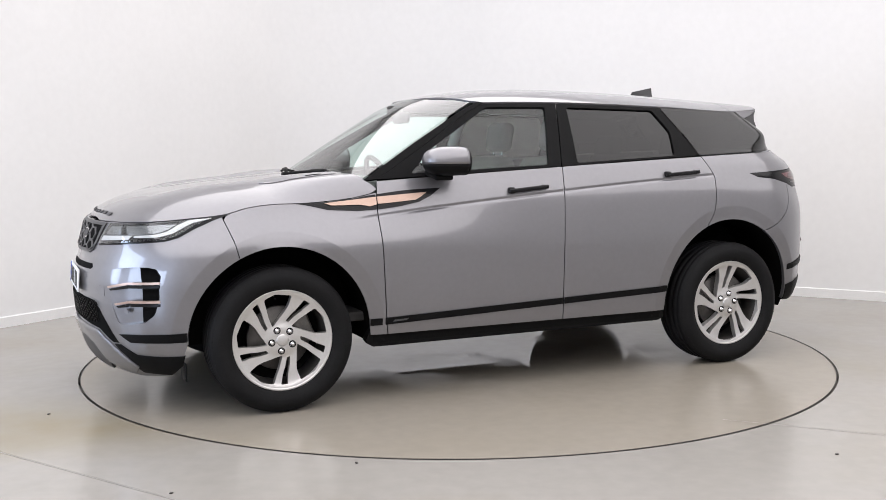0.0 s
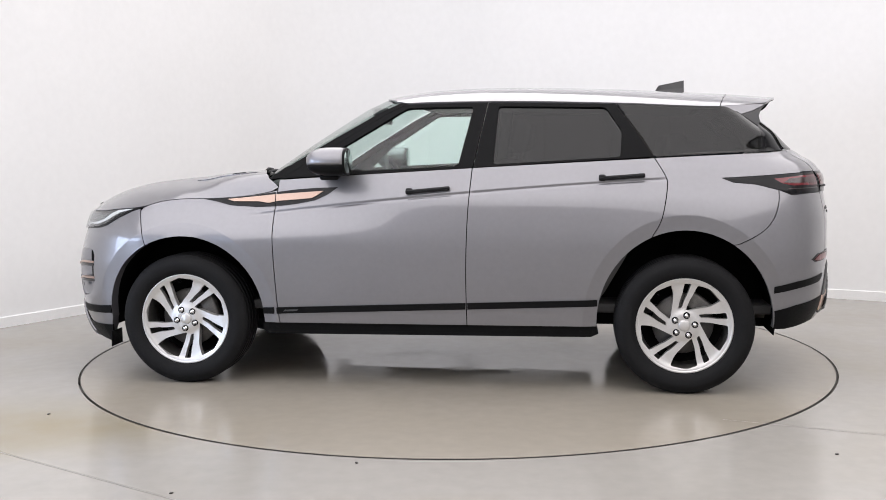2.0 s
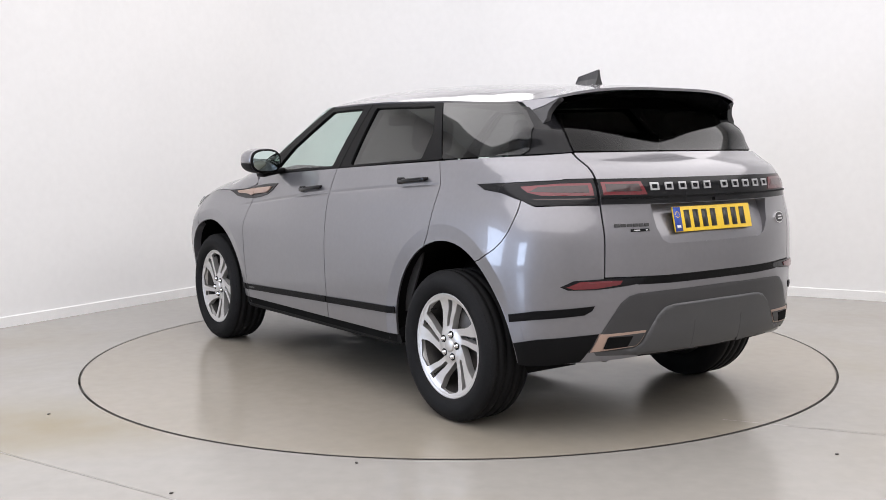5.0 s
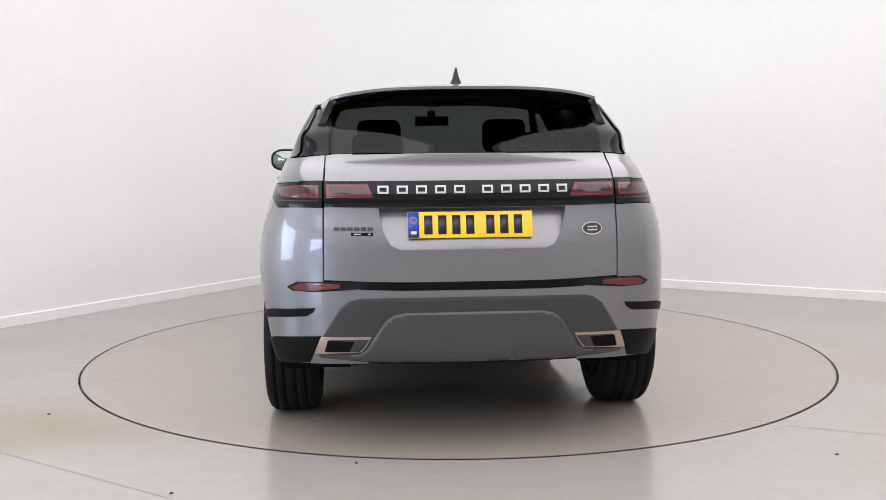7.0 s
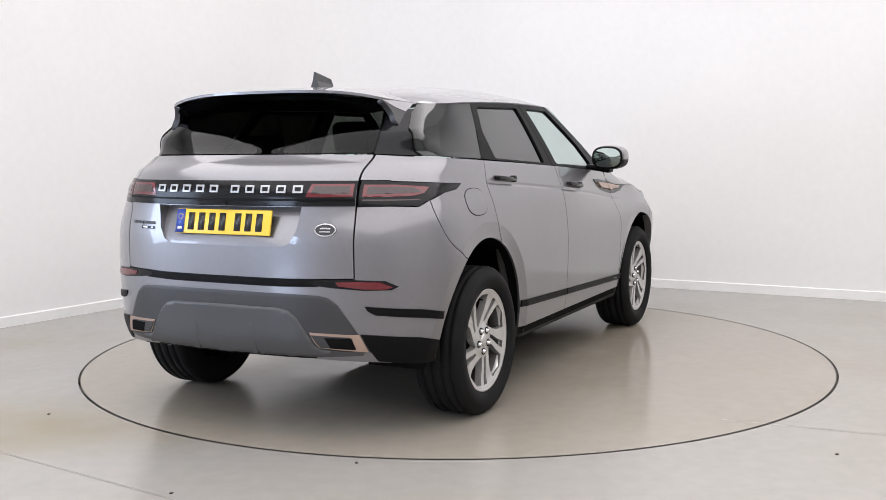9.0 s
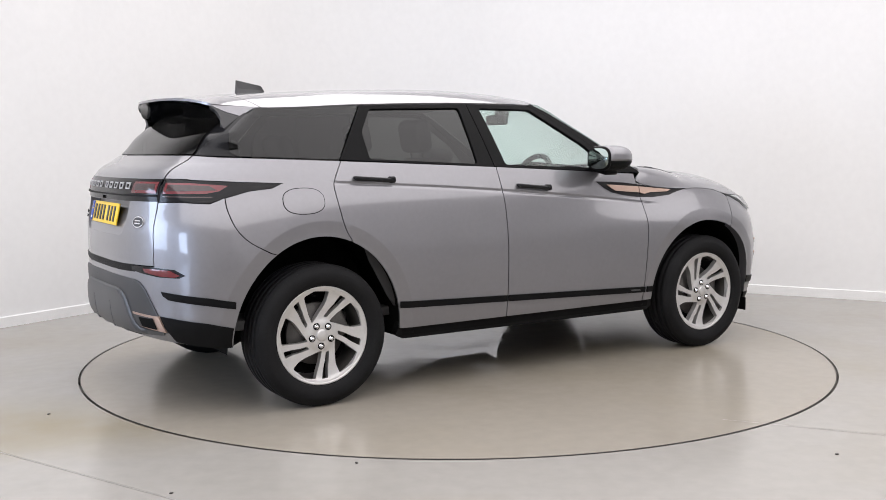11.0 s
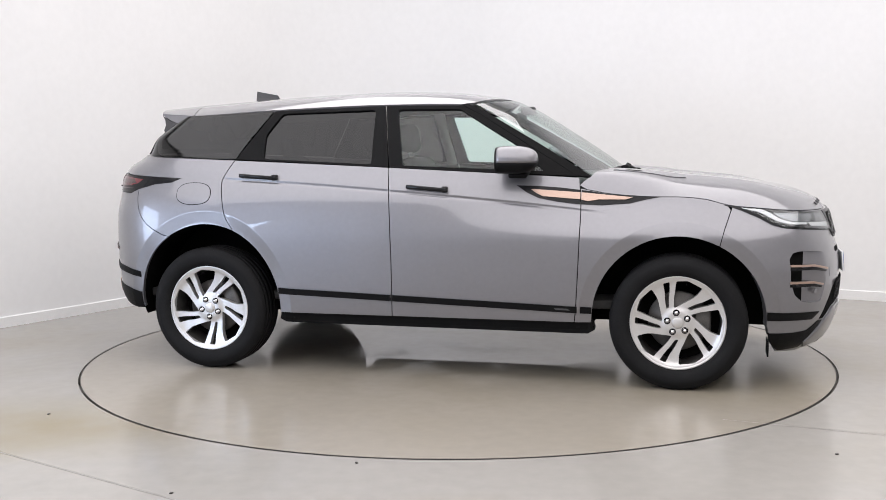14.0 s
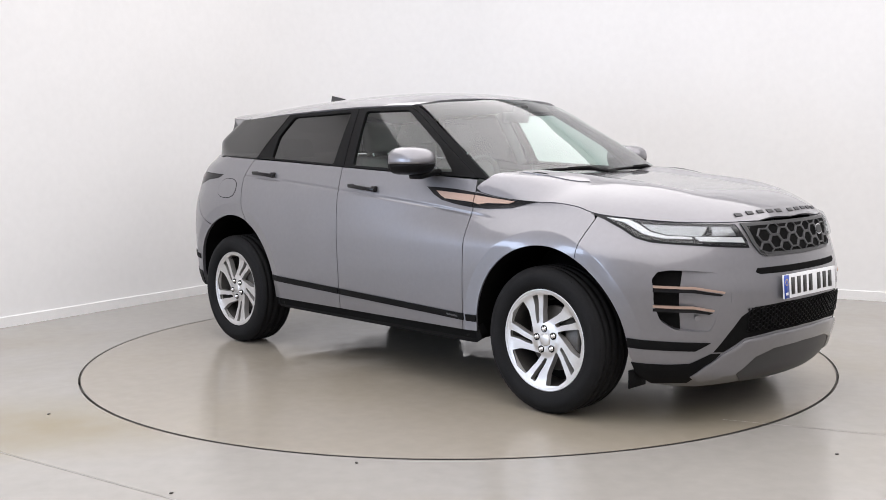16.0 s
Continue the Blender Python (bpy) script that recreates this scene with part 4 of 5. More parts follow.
for sg in (1, -1):
    fd, rd = doors[sg]
    # black rubbing strips with a body-colour lower edge
    for (x0, x1, owner) in ((0.812, -0.212, fd), (-0.222, -0.896, rd), (0.888, 0.828, None)):
        n = 6
        xs = [x0 + (x1 - x0) * i / n for i in range(n + 1)]
        out = [(x, strip_z(x) - 0.017) for x in xs] + [(x, strip_z(x) + 0.017) for x in xs[::-1]]
        side_part("rubbing_strip", out, sg, BLACK, owner, "black rubbing strip", lift=0.007, thick=0.012, step=0.015)
    out = [(x, strip_z(x) - 0.0045) for x in (0.775, 0.70)] + [(x, strip_z(x) + 0.0045) for x in (0.69, 0.765)]
    side_part("strip_badge", out, sg, SKID, fd, "tiny grey strip badge", lift=0.008, thick=0.003)
    # wing blade: black blade with a copper inlay, across wing and door
    blade = [(1.235, 1.010), (1.08, 1.013), (0.95, 1.026), (0.87, 1.040), (0.70, 1.060), (0.60, 1.067), (0.478, 1.071), (0.535, 1.032), (0.60, 1.003), (0.70, 0.984), (0.80, 0.972), (0.93, 0.966), (1.08, 0.976), (1.16, 0.996)]
    inlay = [(1.095, 1.006), (1.02, 1.013), (0.835, 1.031), (0.60, 1.047), (0.556, 1.050), (0.585, 1.030), (0.62, 1.012), (0.70, 1.005), (0.815, 0.996), (0.861, 0.985), (0.918, 0.994), (1.06, 0.994)]
    for lo, hi, owner in ((0.826, 2, None), (-1, 0.820, fd)):
        for nm, poly, m, lift, lab in (("wing_blade", blade, GLOSSBLACK, 0.004, "gloss black wing blade"), ("blade_inlay", inlay, COPPER, 0.0105, "copper inlay of the wing blade")):
            # keep the piece of the outline on this side of the shut line
            res = []
            for i in range(len(poly)):
                a, b = poly[i], poly[(i + 1) % len(poly)]
                if lo <= a[0] <= hi:
                    res.append(a)
                for cut in (lo, hi):
                    if (a[0] - cut) * (b[0] - cut) < 0:
                        t = (cut - a[0]) / (b[0] - a[0])
                        res.append((cut, a[1] + (b[1] - a[1]) * t))
            side_part(nm, res, sg, m, owner, lab, lift=lift, thick=0.01, step=0.012)
    # door handles: a raised bar on a hinge block
    for x0, z0, x1, z1, owner in ((0.100, 1.046, -0.128, 1.066, fd), (-0.905, 1.112, -1.132, 1.128, rd)):
        xm, zm = (x0 + x1) / 2, (z0 + z1) / 2
        y = sg * (width(xm, zm) + 0.018)
        ang = math.atan2(z1 - z0, abs(x1 - x0))
        turn = Matrix.Rotation(ang, 4, "Y")
        bar = box_bm(0.235, 0.016, 0.022, (xm, y, zm), 0.006, 2, turn)
        part("door_handle", bar, GLOSSBLACK, owner, "black door handle")
        y1 = sg * (width(x0, z0) + 0.006)
        part("handle_hinge", box_bm(0.035, 0.034, 0.034, (x0 - 0.014, y1, z0 + 0.004), 0.008), GLOSSBLACK, owner)
        part("handle_stay", box_bm(0.03, 0.03, 0.016, (x1 + 0.014, sg * (width(x1, z1) + 0.004), z1 + 0.002), 0.005), GLOSSBLACK, owner)


# door mirrors
def egg(cx, cy, cz, ax, ay, az, e=0.75, n=28):
    bm = bmesh.new()
    bmesh.ops.create_uvsphere(bm, u_segments=n, v_segments=n // 2, radius=1)
    for v in bm.verts:
        c = v.co
        v.co = Vector((cx + ax * math.copysign(abs(c.x) ** e, c.x), cy + ay * math.copysign(abs(c.y) ** e, c.y), cz + az * math.copysign(abs(c.z) ** e, c.z)))
    return bm


def cut(bm, co, no, cap_it=True):
    g = bmesh.ops.bisect_plane(bm, geom=bm.verts[:] + bm.edges[:] + bm.faces[:], plane_co=co, plane_no=no, clear_outer=True)
    if cap_it:
        es = [e for e in g["geom_cut"] if isinstance(e, bmesh.types.BMEdge)]
        bmesh.ops.contextual_create(bm, geom=es)
    return bm


for sg in (1, -1):
    m = new("door_mirror")
    m.parent = car
    tagged(m, "door mirror with a grey cap over a black base")
    c = (0.468, sg * 0.955, 1.208)
    size = (0.145, 0.105, 0.076)
    shell = cut(cut(egg(*c, *size), (0, 0, 1.196), (0, 0, -1)), (0.405, 0, 0), (-1, 0, 0))
    part("mirror_cap", shell, PAINT, m, "grey painted mirror cap")
    low = cut(cut(egg(*c, size[0] * 0.99, size[1] * 0.99, size[2] * 0.95), (0, 0, 1.195), (0, 0, 1)), (0.403, 0, 0), (-1, 0, 0))
    part("mirror_base", low, BLACK, m)
    rim_ = cut(cut(egg(*c, size[0] * 1.01, size[1] * 0.985, size[2] * 0.98), (0.407, 0, 0), (1, 0, 0)), (0.396, 0, 0), (-1, 0, 0))
    part("mirror_bezel", rim_, BLACK, m)
    face = cut(cut(egg(c[0], c[1], c[2], size[0], size[1] * 0.88, size[2] * 0.84), (0.3955, 0, 0), (1, 0, 0)), (0.393, 0, 0), (-1, 0, 0))
    part("mirror_glass", face, DARKMIRROR, m, "mirror glass toned dark in place of its reflection")
    arm = box_bm(0.10, 0.16, 0.032, (0.50, sg * 0.875, 1.140), 0.012, 2, Matrix.Rotation(radians(-sg * 10), 4, "X"))
    part("mirror_arm", arm, BLACK, m)

# ---------- tail ----------
for sg in (1, -1):
    lamp = cap_overlay("tail_lamp", "rear", [("y", 0.627, 1.139), ("y", 0.72, 1.137), ("x", -1.93, 1.132), ("x", -1.716, 1.120), ("x", -1.517, 1.111), ("x", -1.578, 1.091), ("x", -1.69, 1.080), ("x", -1.80, 1.051), ("x", -1.87, 1.027), ("y", 0.74, 1.031), ("y", 0.628, 1.031), ("y", 0.627, 1.139)][:-1],
                       GLOSSBLACK, None, "smoked black tail lamp with a red lens", sg=sg, lift=0.001, thick=0.03)
    cap_overlay("red_lens", "rear", [("y", 0.640, 1.122), ("y", 0.74, 1.120), ("x", -1.88, 1.115), ("x", -1.78, 1.106), ("x", -1.82, 1.082), ("x", -1.88, 1.070), ("y", 0.74, 1.070), ("y", 0.640, 1.070)], REDLENS, lamp, "red lens", sg=sg, lift=0.003, thick=0.004)
    cap_overlay("inner_lens", "rear", [("y", 0.655, 1.112), ("y", 0.74, 1.110), ("x", -1.86, 1.105), ("x", -1.83, 1.085), ("y", 0.74, 1.082), ("y", 0.655, 1.082)], DARKRED, lamp, "smoked inner lens", sg=sg, lift=0.005, thick=0.004)
    cap_overlay("reflex_bar", "rear", [("y", 0.640, 1.060), ("y", 0.74, 1.058), ("x", -1.85, 1.056), ("x", -1.86, 1.052), ("y", 0.74, 1.053), ("y", 0.640, 1.055)], DARKRED, lamp, sg=sg, lift=0.003, thick=0.003)
    # lens blocks in the tailgate bar
    ln = cap_overlay("red_lens", "rear", [("y", 0.606, 1.124), ("y", 0.433, 1.124), ("y", 0.410, 1.070), ("y", 0.606, 1.070)], REDLENS, tailgate, "red lens in the tailgate bar", sg=sg, lift=0.008, thick=0.003)
    cap_overlay("inner_lens", "rear", [("y", 0.592, 1.114), ("y", 0.448, 1.114), ("y", 0.434, 1.084), ("y", 0.592, 1.084)], DARKRED, tailgate, "smoked inner lens", sg=sg, lift=0.0105, thick=0.003)
    # fog lamps, strips and lower corners of the bumper
    fog = cap_overlay("fog_lamp", "rear", [("y", 0.785, 0.690), ("y", 0.74, 0.716), ("y", 0.62, 0.722), ("y", 0.50, 0.722), ("y", 0.44, 0.716), ("y", 0.44, 0.698), ("y", 0.52, 0.688), ("y", 0.66, 0.676), ("y", 0.76, 0.676)], GLOSSBLACK, rear_bumper, "red rear fog lamp in a black surround", sg=sg, lift=0.004, thick=0.01)
    cap_overlay("fog_lens", "rear", [("y", 0.765, 0.689), ("y", 0.72, 0.711), ("y", 0.62, 0.714), ("y", 0.548, 0.712), ("y", 0.560, 0.695), ("y", 0.66, 0.682), ("y", 0.74, 0.680)], REDLENS, rear_bumper, "red fog lens", sg=sg, lift=0.008, thick=0.004)
    cap_overlay("bumper_strip", "rear", [("x", -1.782, 0.562), ("x", -1.90, 0.585), ("y", 0.70, 0.604), ("y", 0.662, 0.608), ("y", 0.672, 0.588), ("y", 0.70, 0.570), ("x", -1.90, 0.548), ("x", -1.782, 0.528)], BLACK, rear_bumper, "black bumper strip", sg=sg, lift=0.006)
    cap_overlay("lower_corner", "rear", [("x", -1.788, 0.435), ("x", -1.90, 0.462), ("y", 0.70, 0.482), ("y", 0.640, 0.487), ("y", 0.668, 0.42), ("y", 0.69, 0.365), ("x", -1.90, 0.345), ("x", -1.84, 0.338), ("x", -1.788, 0.340)], BLACK, rear_bumper, "black lower bumper corner", sg=sg, lift=0.005)
cap_overlay("light_bar", "rear", [("y", 0.0, 1.139), ("y", 0.3, 1.139), ("y", 0.616, 1.138), ("y", 0.617, 1.032), ("y", 0.3, 1.030), ("y", 0.0, 1.030)], GLOSSBLACK, tailgate, "gloss black bar across the tailgate", sym=True, lift=0.005)
cap_overlay("bar_ledge", "rear", [("y", 0.0, 1.062), ("y", 0.3, 1.062), ("y", 0.615, 1.064), ("y", 0.615, 1.056), ("y", 0.3, 1.054), ("y", 0.0, 1.054)], BLACK, tailgate, sym=True, lift=0.014, thick=0.01)
cap_overlay("bumper_gap_strip", "rear", [("y", 0.0, 0.722), ("y", 0.3, 0.722), ("y", 0.50, 0.722), ("y", 0.47, 0.690), ("y", 0.3, 0.686), ("y", 0.0, 0.686)], BLACK, rear_bumper, "black strip under the tailgate", sym=True, lift=0.002)
cap_overlay("bumper_insert", "rear", [("y", 0.0, 0.658), ("y", 0.349, 0.656), ("y", 0.474, 0.652), ("y", 0.513, 0.643), ("y", 0.554, 0.612), ("y", 0.60, 0.54), ("y", 0.637, 0.478), ("y", 0.672, 0.408), ("y", 0.45, 0.405), ("y", 0.0, 0.405)], DARKGREY, rear_bumper, "dark grey lower bumper insert", sym=True, lift=0.008, thick=0.014, edge=0.004)
cap_overlay("skid_plate", "rear", [("y", 0.0, 0.596), ("y", 0.285, 0.594), ("y", 0.333, 0.584), ("y", 0.370, 0.556), ("y", 0.43, 0.465), ("y", 0.448, 0.435), ("y", 0.48, 0.418), ("y", 0.652, 0.412), ("y", 0.640, 0.396), ("y", 0.45, 0.386), ("y", 0.0, 0.384)], SKID, rear_bumper, "satin grey skid plate", sym=True, lift=0.024, thick=0.03, edge=0.014)
# black strip laid below the skid plate as its shadow
cap_overlay("skid_shadow_edge", "rear", [("y", 0.0, 0.386), ("y", 0.45, 0.387), ("y", 0.44, 0.374), ("y", 0.0, 0.372)], BLACK, rear_bumper, sym=True, lift=0.003, thick=0.02)
for sg in (1, -1):
    cap_overlay("exhaust_surround", "rear", [("y", 0.637, 0.486), ("y", 0.428, 0.492), ("y", 0.448, 0.452), ("y", 0.470, 0.428), ("y", 0.666, 0.412)], COPPER, rear_bumper, "copper exhaust surround", sg=sg, lift=0.012, thick=0.012)
    cap_overlay("surround_panel", "rear", [("y", 0.60, 0.476), ("y", 0.436, 0.482), ("y", 0.455, 0.450), ("y", 0.475, 0.431), ("y", 0.61, 0.424)], DARKGREY, rear_bumper, sg=sg, lift=0.0155, thick=0.006)
    cap_overlay("exhaust_mouth", "rear", [("y", 0.606, 0.473), ("y", 0.495, 0.473), ("y", 0.518, 0.430), ("y", 0.62, 0.426)], UNDER, rear_bumper, "black exhaust mouth", sg=sg, lift=0.018, thick=0.004)
    cap_overlay("skid_rib", "rear", [("y", 0.163, 0.52), ("y", 0.151, 0.52), ("y", 0.146, 0.392), ("y", 0.172, 0.392)], SKID, rear_bumper, sg=sg, lift=0.029, thick=0.012, edge=0.004)
    for y in (0.46, 0.12):
        block_on_cap("parking_sensor", "rear", sg * y, 0.628, 0.022, 0.022, 0.002, DARKGREY, rear_bumper, 0.006)
# lettering of the tailgate is drawn as plain blocks
for k in range(10):
    y = 0.370 - 0.0785 * k - (0.038 if k > 4 else 0)
    def frame_line(w, h):
        return cap_line("rear", [("y", y + a * w, 1.102 + b * h) for a, b in ((-1, -1), (1, -1), (1, 1), (-1, 1))] + [("y", y - w, 1.102 - h)], 2)[:-1]

    cap_part("letter_frame", "rear", frame_line(0.0225, 0.0155), LETTER, tailgate, "silver frame in place of lettering", holes=[frame_line(0.0145, 0.0085)], lift=0.010, thick=0.004, step=0.03)
for k in range(6):
    block_on_cap("letter_block", "rear", 0.566 - 0.028 * k, 0.9425, 0.022, 0.013, 0.003, DARKGREY, tailgate, 0.001, "dark grey letter block")
block_on_cap("trim_badge", "rear", 0.461, 0.9205, 0.090, 0.012, 0.003, GLOSSBLACK, tailgate, 0.001, "small black trim badge")
for y, w in ((0.478, 0.03), (0.430, 0.010)):
    block_on_cap("badge_bar", "rear", y, 0.9205, w, 0.005, 0.001, CHROME, tailgate, 0.004)
for (ry, rz, m, lift) in ((0.046, 0.0275, CHROME, 0.006), (0.041, 0.0225, DARKGREY, 0.0075)):
    pts = [("y", -0.505 + ry * math.cos(a), 0.932 + rz * math.sin(a)) for a in np.linspace(0, 2 * math.pi, 25)]
    cap_part("oval_badge", "rear", cap_line("rear", pts, 1)[:-1], m, tailgate, "oval silver and dark badge", lift=lift, thick=0.006, step=0.02)
for dz in (0.006, -0.007):
    block_on_cap("badge_bar", "rear", -0.505, 0.932 + dz, 0.045, 0.006, 0.001, CHROME, tailgate, 0.0075)


# number plates: characters become plain bars
def number_plate(m, face):
    ob = new("number_plate")
    ob.parent = car
    ob.matrix_basis = m
    tagged(ob, "yellow rear number plate with a blue band" if face == YELLOW else "white front number plate with a blue band")
    part("plate", box_bm(0.008, 0.52, 0.111, (0, 0, 0), 0.002), face, ob)
    part("blue_band", box_bm(0.002, 0.045, 0.107, (0.005, -0.2365, 0), 0.0), BLUE, ob)
    part("band_mark", box_bm(0.001, 0.024, 0.012, (0.0065, -0.2365, -0.033)), WHITEPLATE, ob)
    bm = bmesh.new()
    for k in range(10):
        b = box_bm(0.001, 0.004, 0.004, (0.0065, -0.2365 + 0.013 * math.cos(k * 0.628), 0.02 + 0.013 * math.sin(k * 0.628)))
        me = bpy.data.meshes.new("tmp")
        b.to_mesh(me)
        b.free()
        bm.from_mesh(me)
        bpy.data.meshes.remove(me)
    part("band_stars", bm, YELLOW, ob)
    for k in range(7):
        y = -0.175 + 0.058 * k + (0.026 if k > 3 else 0)
        part("character_bar", box_bm(0.0015, 0.034, 0.079, (0.0048, y, 0), 0.0), INK, ob, "black bar")
    return ob


number_plate(pose(-2.144, 0.012, 0.957, 0, 0, 180) @ pose(0, 0, 0, 0, -13, 0), YELLOW)
number_plate(pose(2.2155, 0.015, 0.627, 0, 0, 0) @ pose(0, 0, 0, 0, -4, 0), WHITEPLATE)
block_on_cap("reversing_camera", "rear", 0.0, 1.040, 0.03, 0.016, 0.008, GLOSSBLACK, tailgate, 0.006)
part("exhaust_pipe", lathe_bm([(0.026, 0), (0.03, 0), (0.03, 0.25), (0.026, 0.25)], 20, Matrix.Translation((-1.97, 0.50, 0.362)) @ Matrix.Rotation(radians(90), 4, "Y")), DARKALLOY, car, "brownish steel exhaust pipe")
part("silencer", box_bm(0.25, 1.0, 0.12, (-1.74, 0.0, 0.41), 0.05, 3), DARKALLOY, car, "grey steel silencer box")
part("rear_axle_beam", lathe_bm([(0.03, -0.7), (0.035, -0.7), (0.035, 0.7), (0.03, 0.7)], 16, Matrix.Translation((-1.34, 0, 0.30)) @ Matrix.Rotation(radians(90), 4, "X")), UNDER, car)

# ---------- nose ----------
for sg in (1, -1):
    hl = cap_overlay("headlamp", "front", [("y", 0.425, 0.921), ("y", 0.5, 0.924), ("x", 1.92, 0.930), ("x", 1.75, 0.946), ("x", 1.56, 0.969), ("x", 1.64, 0.944), ("x", 1.73, 0.905), ("x", 1.80, 0.866), ("x", 1.86, 0.848), ("x", 1.99, 0.833), ("y", 0.50, 0.820), ("y", 0.385, 0.812), ("y", 0.39, 0.85)],
                     GLOSSBLACK, None, "clear headlamp with a bright light strip in a black housing", sg=sg, lift=0.003, thick=0.03)
    cap_overlay("reflector", "front", [("y", 0.455, 0.908), ("x", 1.92, 0.918), ("x", 1.80, 0.926), ("x", 1.84, 0.90), ("x", 1.90, 0.880), ("y", 0.62, 0.872), ("y", 0.44, 0.868)], REFLECTOR, hl, "silvery reflector", sg=sg, lift=0.0045, thick=0.003)
    cap_overlay("lamp_divider", "front", [("y", 0.56, 0.910), ("y", 0.545, 0.910), ("y", 0.555, 0.872), ("y", 0.60, 0.872)], GLOSSBLACK, hl, sg=sg, lift=0.007, thick=0.004)
    cap_overlay("light_strip", "front", [("x", 1.645, 0.951), ("x", 1.74, 0.945), ("x", 1.79, 0.925), ("x", 1.84, 0.893), ("x", 1.90, 0.876), ("y", 0.64, 0.870), ("y", 0.64, 0.860), ("x", 1.89, 0.865), ("x", 1.82, 0.884), ("x", 1.77, 0.912), ("x", 1.73, 0.932)], WHITELENS, hl, "white daytime light strip", sg=sg, lift=0.0065, thick=0.005)
    cap_overlay("indicator_bar", "front", [("y", 0.63, 0.870), ("y", 0.418, 0.860), ("y", 0.408, 0.836), ("y", 0.616, 0.850)], WHITELENS, hl, "pale indicator bar", sg=sg, lift=0.0085, thick=0.006)
    cap_overlay("lens", "front", [("y", 0.44, 0.917), ("y", 0.5, 0.920), ("x", 1.92, 0.926), ("x", 1.75, 0.941), ("x", 1.64, 0.951), ("x", 1.735, 0.909), ("x", 1.80, 0.871), ("x", 1.86, 0.853), ("x", 1.99, 0.838), ("y", 0.50, 0.825), ("y", 0.40, 0.820), ("y", 0.405, 0.85)], LENS, hl, "clear plastic lens", sg=sg, lift=0.014, thick=0.008)

grille = cap_overlay("grille", "front", [("y", 0.0, 0.925), ("y", 0.2, 0.925), ("y", 0.40, 0.922), ("y", 0.365, 0.83), ("y", 0.335, 0.785), ("y", 0.29, 0.770), ("y", 0.0, 0.766)], SKID, None, "grey grille frame with a dark honeycomb", sym=True, lift=0.008, thick=0.02)
cap_overlay("grille_backing", "front", [("y", 0.0, 0.909), ("y", 0.2, 0.909), ("y", 0.372, 0.907), ("y", 0.345, 0.83), ("y", 0.318, 0.797), ("y", 0.28, 0.787), ("y", 0.0, 0.783)], UNDER, grille, "black grille backing", sym=True, lift=0.0095, thick=0.004)


def hexagon_mesh(y0, y1, z0, z1, rows, rad, lift, keep):
    bm = bmesh.new()
    dz = (z1 - z0) / rows
    dy = rad * 3.0
    for j in range(rows):
        z = z0 + dz * (j + 0.5)
        n = int((y1 - y0) / dy)
        for i in range(-n // 2, n // 2 + 1):
            y = i * dy + (dy / 2 if j % 2 else 0)
            if not keep(y, z):
                continue
            rings = []
            for r, l in ((1.04, 0), (1.0, 0.006), (0.84, 0.006), (0.80, 0)):
                ring = []
                for k in range(6):
                    a = radians(60 * k)
                    yy, zz = y + rad * r * math.cos(a), min(z1, max(z0, z + dz * 1.155 * r * math.sin(a)))
                    p = Vector(cap("front", to_s("front", "y", yy, zz), zz))
                    ring.append(bm.verts.new(p + Vector((0.96, 0.2 * yy, 0.2)) * (lift + l)))
                rings.append(ring)
            for a, b in zip(rings, rings[1:]):
                for k in range(6):
                    q = (k + 1) % 6
                    bm.faces.new((a[k], a[q], b[q], b[k]))
    return bm


part("honeycomb", hexagon_mesh(-0.36, 0.36, 0.784, 0.910, 4, 0.048, 0.009, lambda y, z: abs(y) < 0.318 + 0.36 * (z - 0.80)), SKID, grille, "grey honeycomb bars", smooth=False)
for (ry, rz, m, lift) in ((0.042, 0.025, CHROME, 0.020), (0.036, 0.020, DARKGREY, 0.022)):
    pts = [("y", 0.20 + ry * math.cos(a), 0.862 + rz * math.sin(a)) for a in np.linspace(0, 2 * math.pi, 21)]
    cap_part("oval_badge", "front", cap_line("front", pts, 1)[:-1], m, grille, "oval badge on the grille", lift=lift, thick=0.008, step=0.02)
cap_overlay("upper_slot", "front", [("y", 0.0, 0.722), ("y", 0.2, 0.722), ("y", 0.37, 0.722), ("y", 0.385, 0.705), ("y", 0.36, 0.694), ("y", 0.2, 0.692), ("y", 0.0, 0.692)], UNDER, front_bumper, "black air slot", sym=True, lift=0.002, thick=0.01)
intake = cap_overlay("lower_intake", "front", [("y", 0.0, 0.556), ("y", 0.2, 0.556), ("y", 0.40, 0.548), ("y", 0.47, 0.51), ("y", 0.53, 0.43), ("y", 0.58, 0.352), ("y", 0.535, 0.350), ("y", 0.44, 0.408), ("y", 0.25, 0.425), ("y", 0.0, 0.428)], UNDER, front_bumper, "black lower air intake", sym=True, lift=0.002, thick=0.01)
part("intake_mesh", hexagon_mesh(-0.44, 0.44, 0.436, 0.546, 9, 0.013, 0.004, lambda y, z: abs(y) < 0.50 - 0.55 * max(0, z - 0.47)), BLACK, front_bumper, "black intake mesh", smooth=False)
cap_overlay("skid_plate", "front", [("y", 0.0, 0.418), ("y", 0.25, 0.416), ("y", 0.435, 0.402), ("y", 0.535, 0.343), ("y", 0.60, 0.286), ("y", 0.635, 0.24), ("y", 0.58, 0.205), ("y", 0.44, 0.235), ("y", 0.36, 0.315), ("y", 0.25, 0.345), ("y", 0.0, 0.352)], PAINT, front_bumper, "grey front skid plate", sym=True, lift=0.018, thick=0.024, edge=0.008)
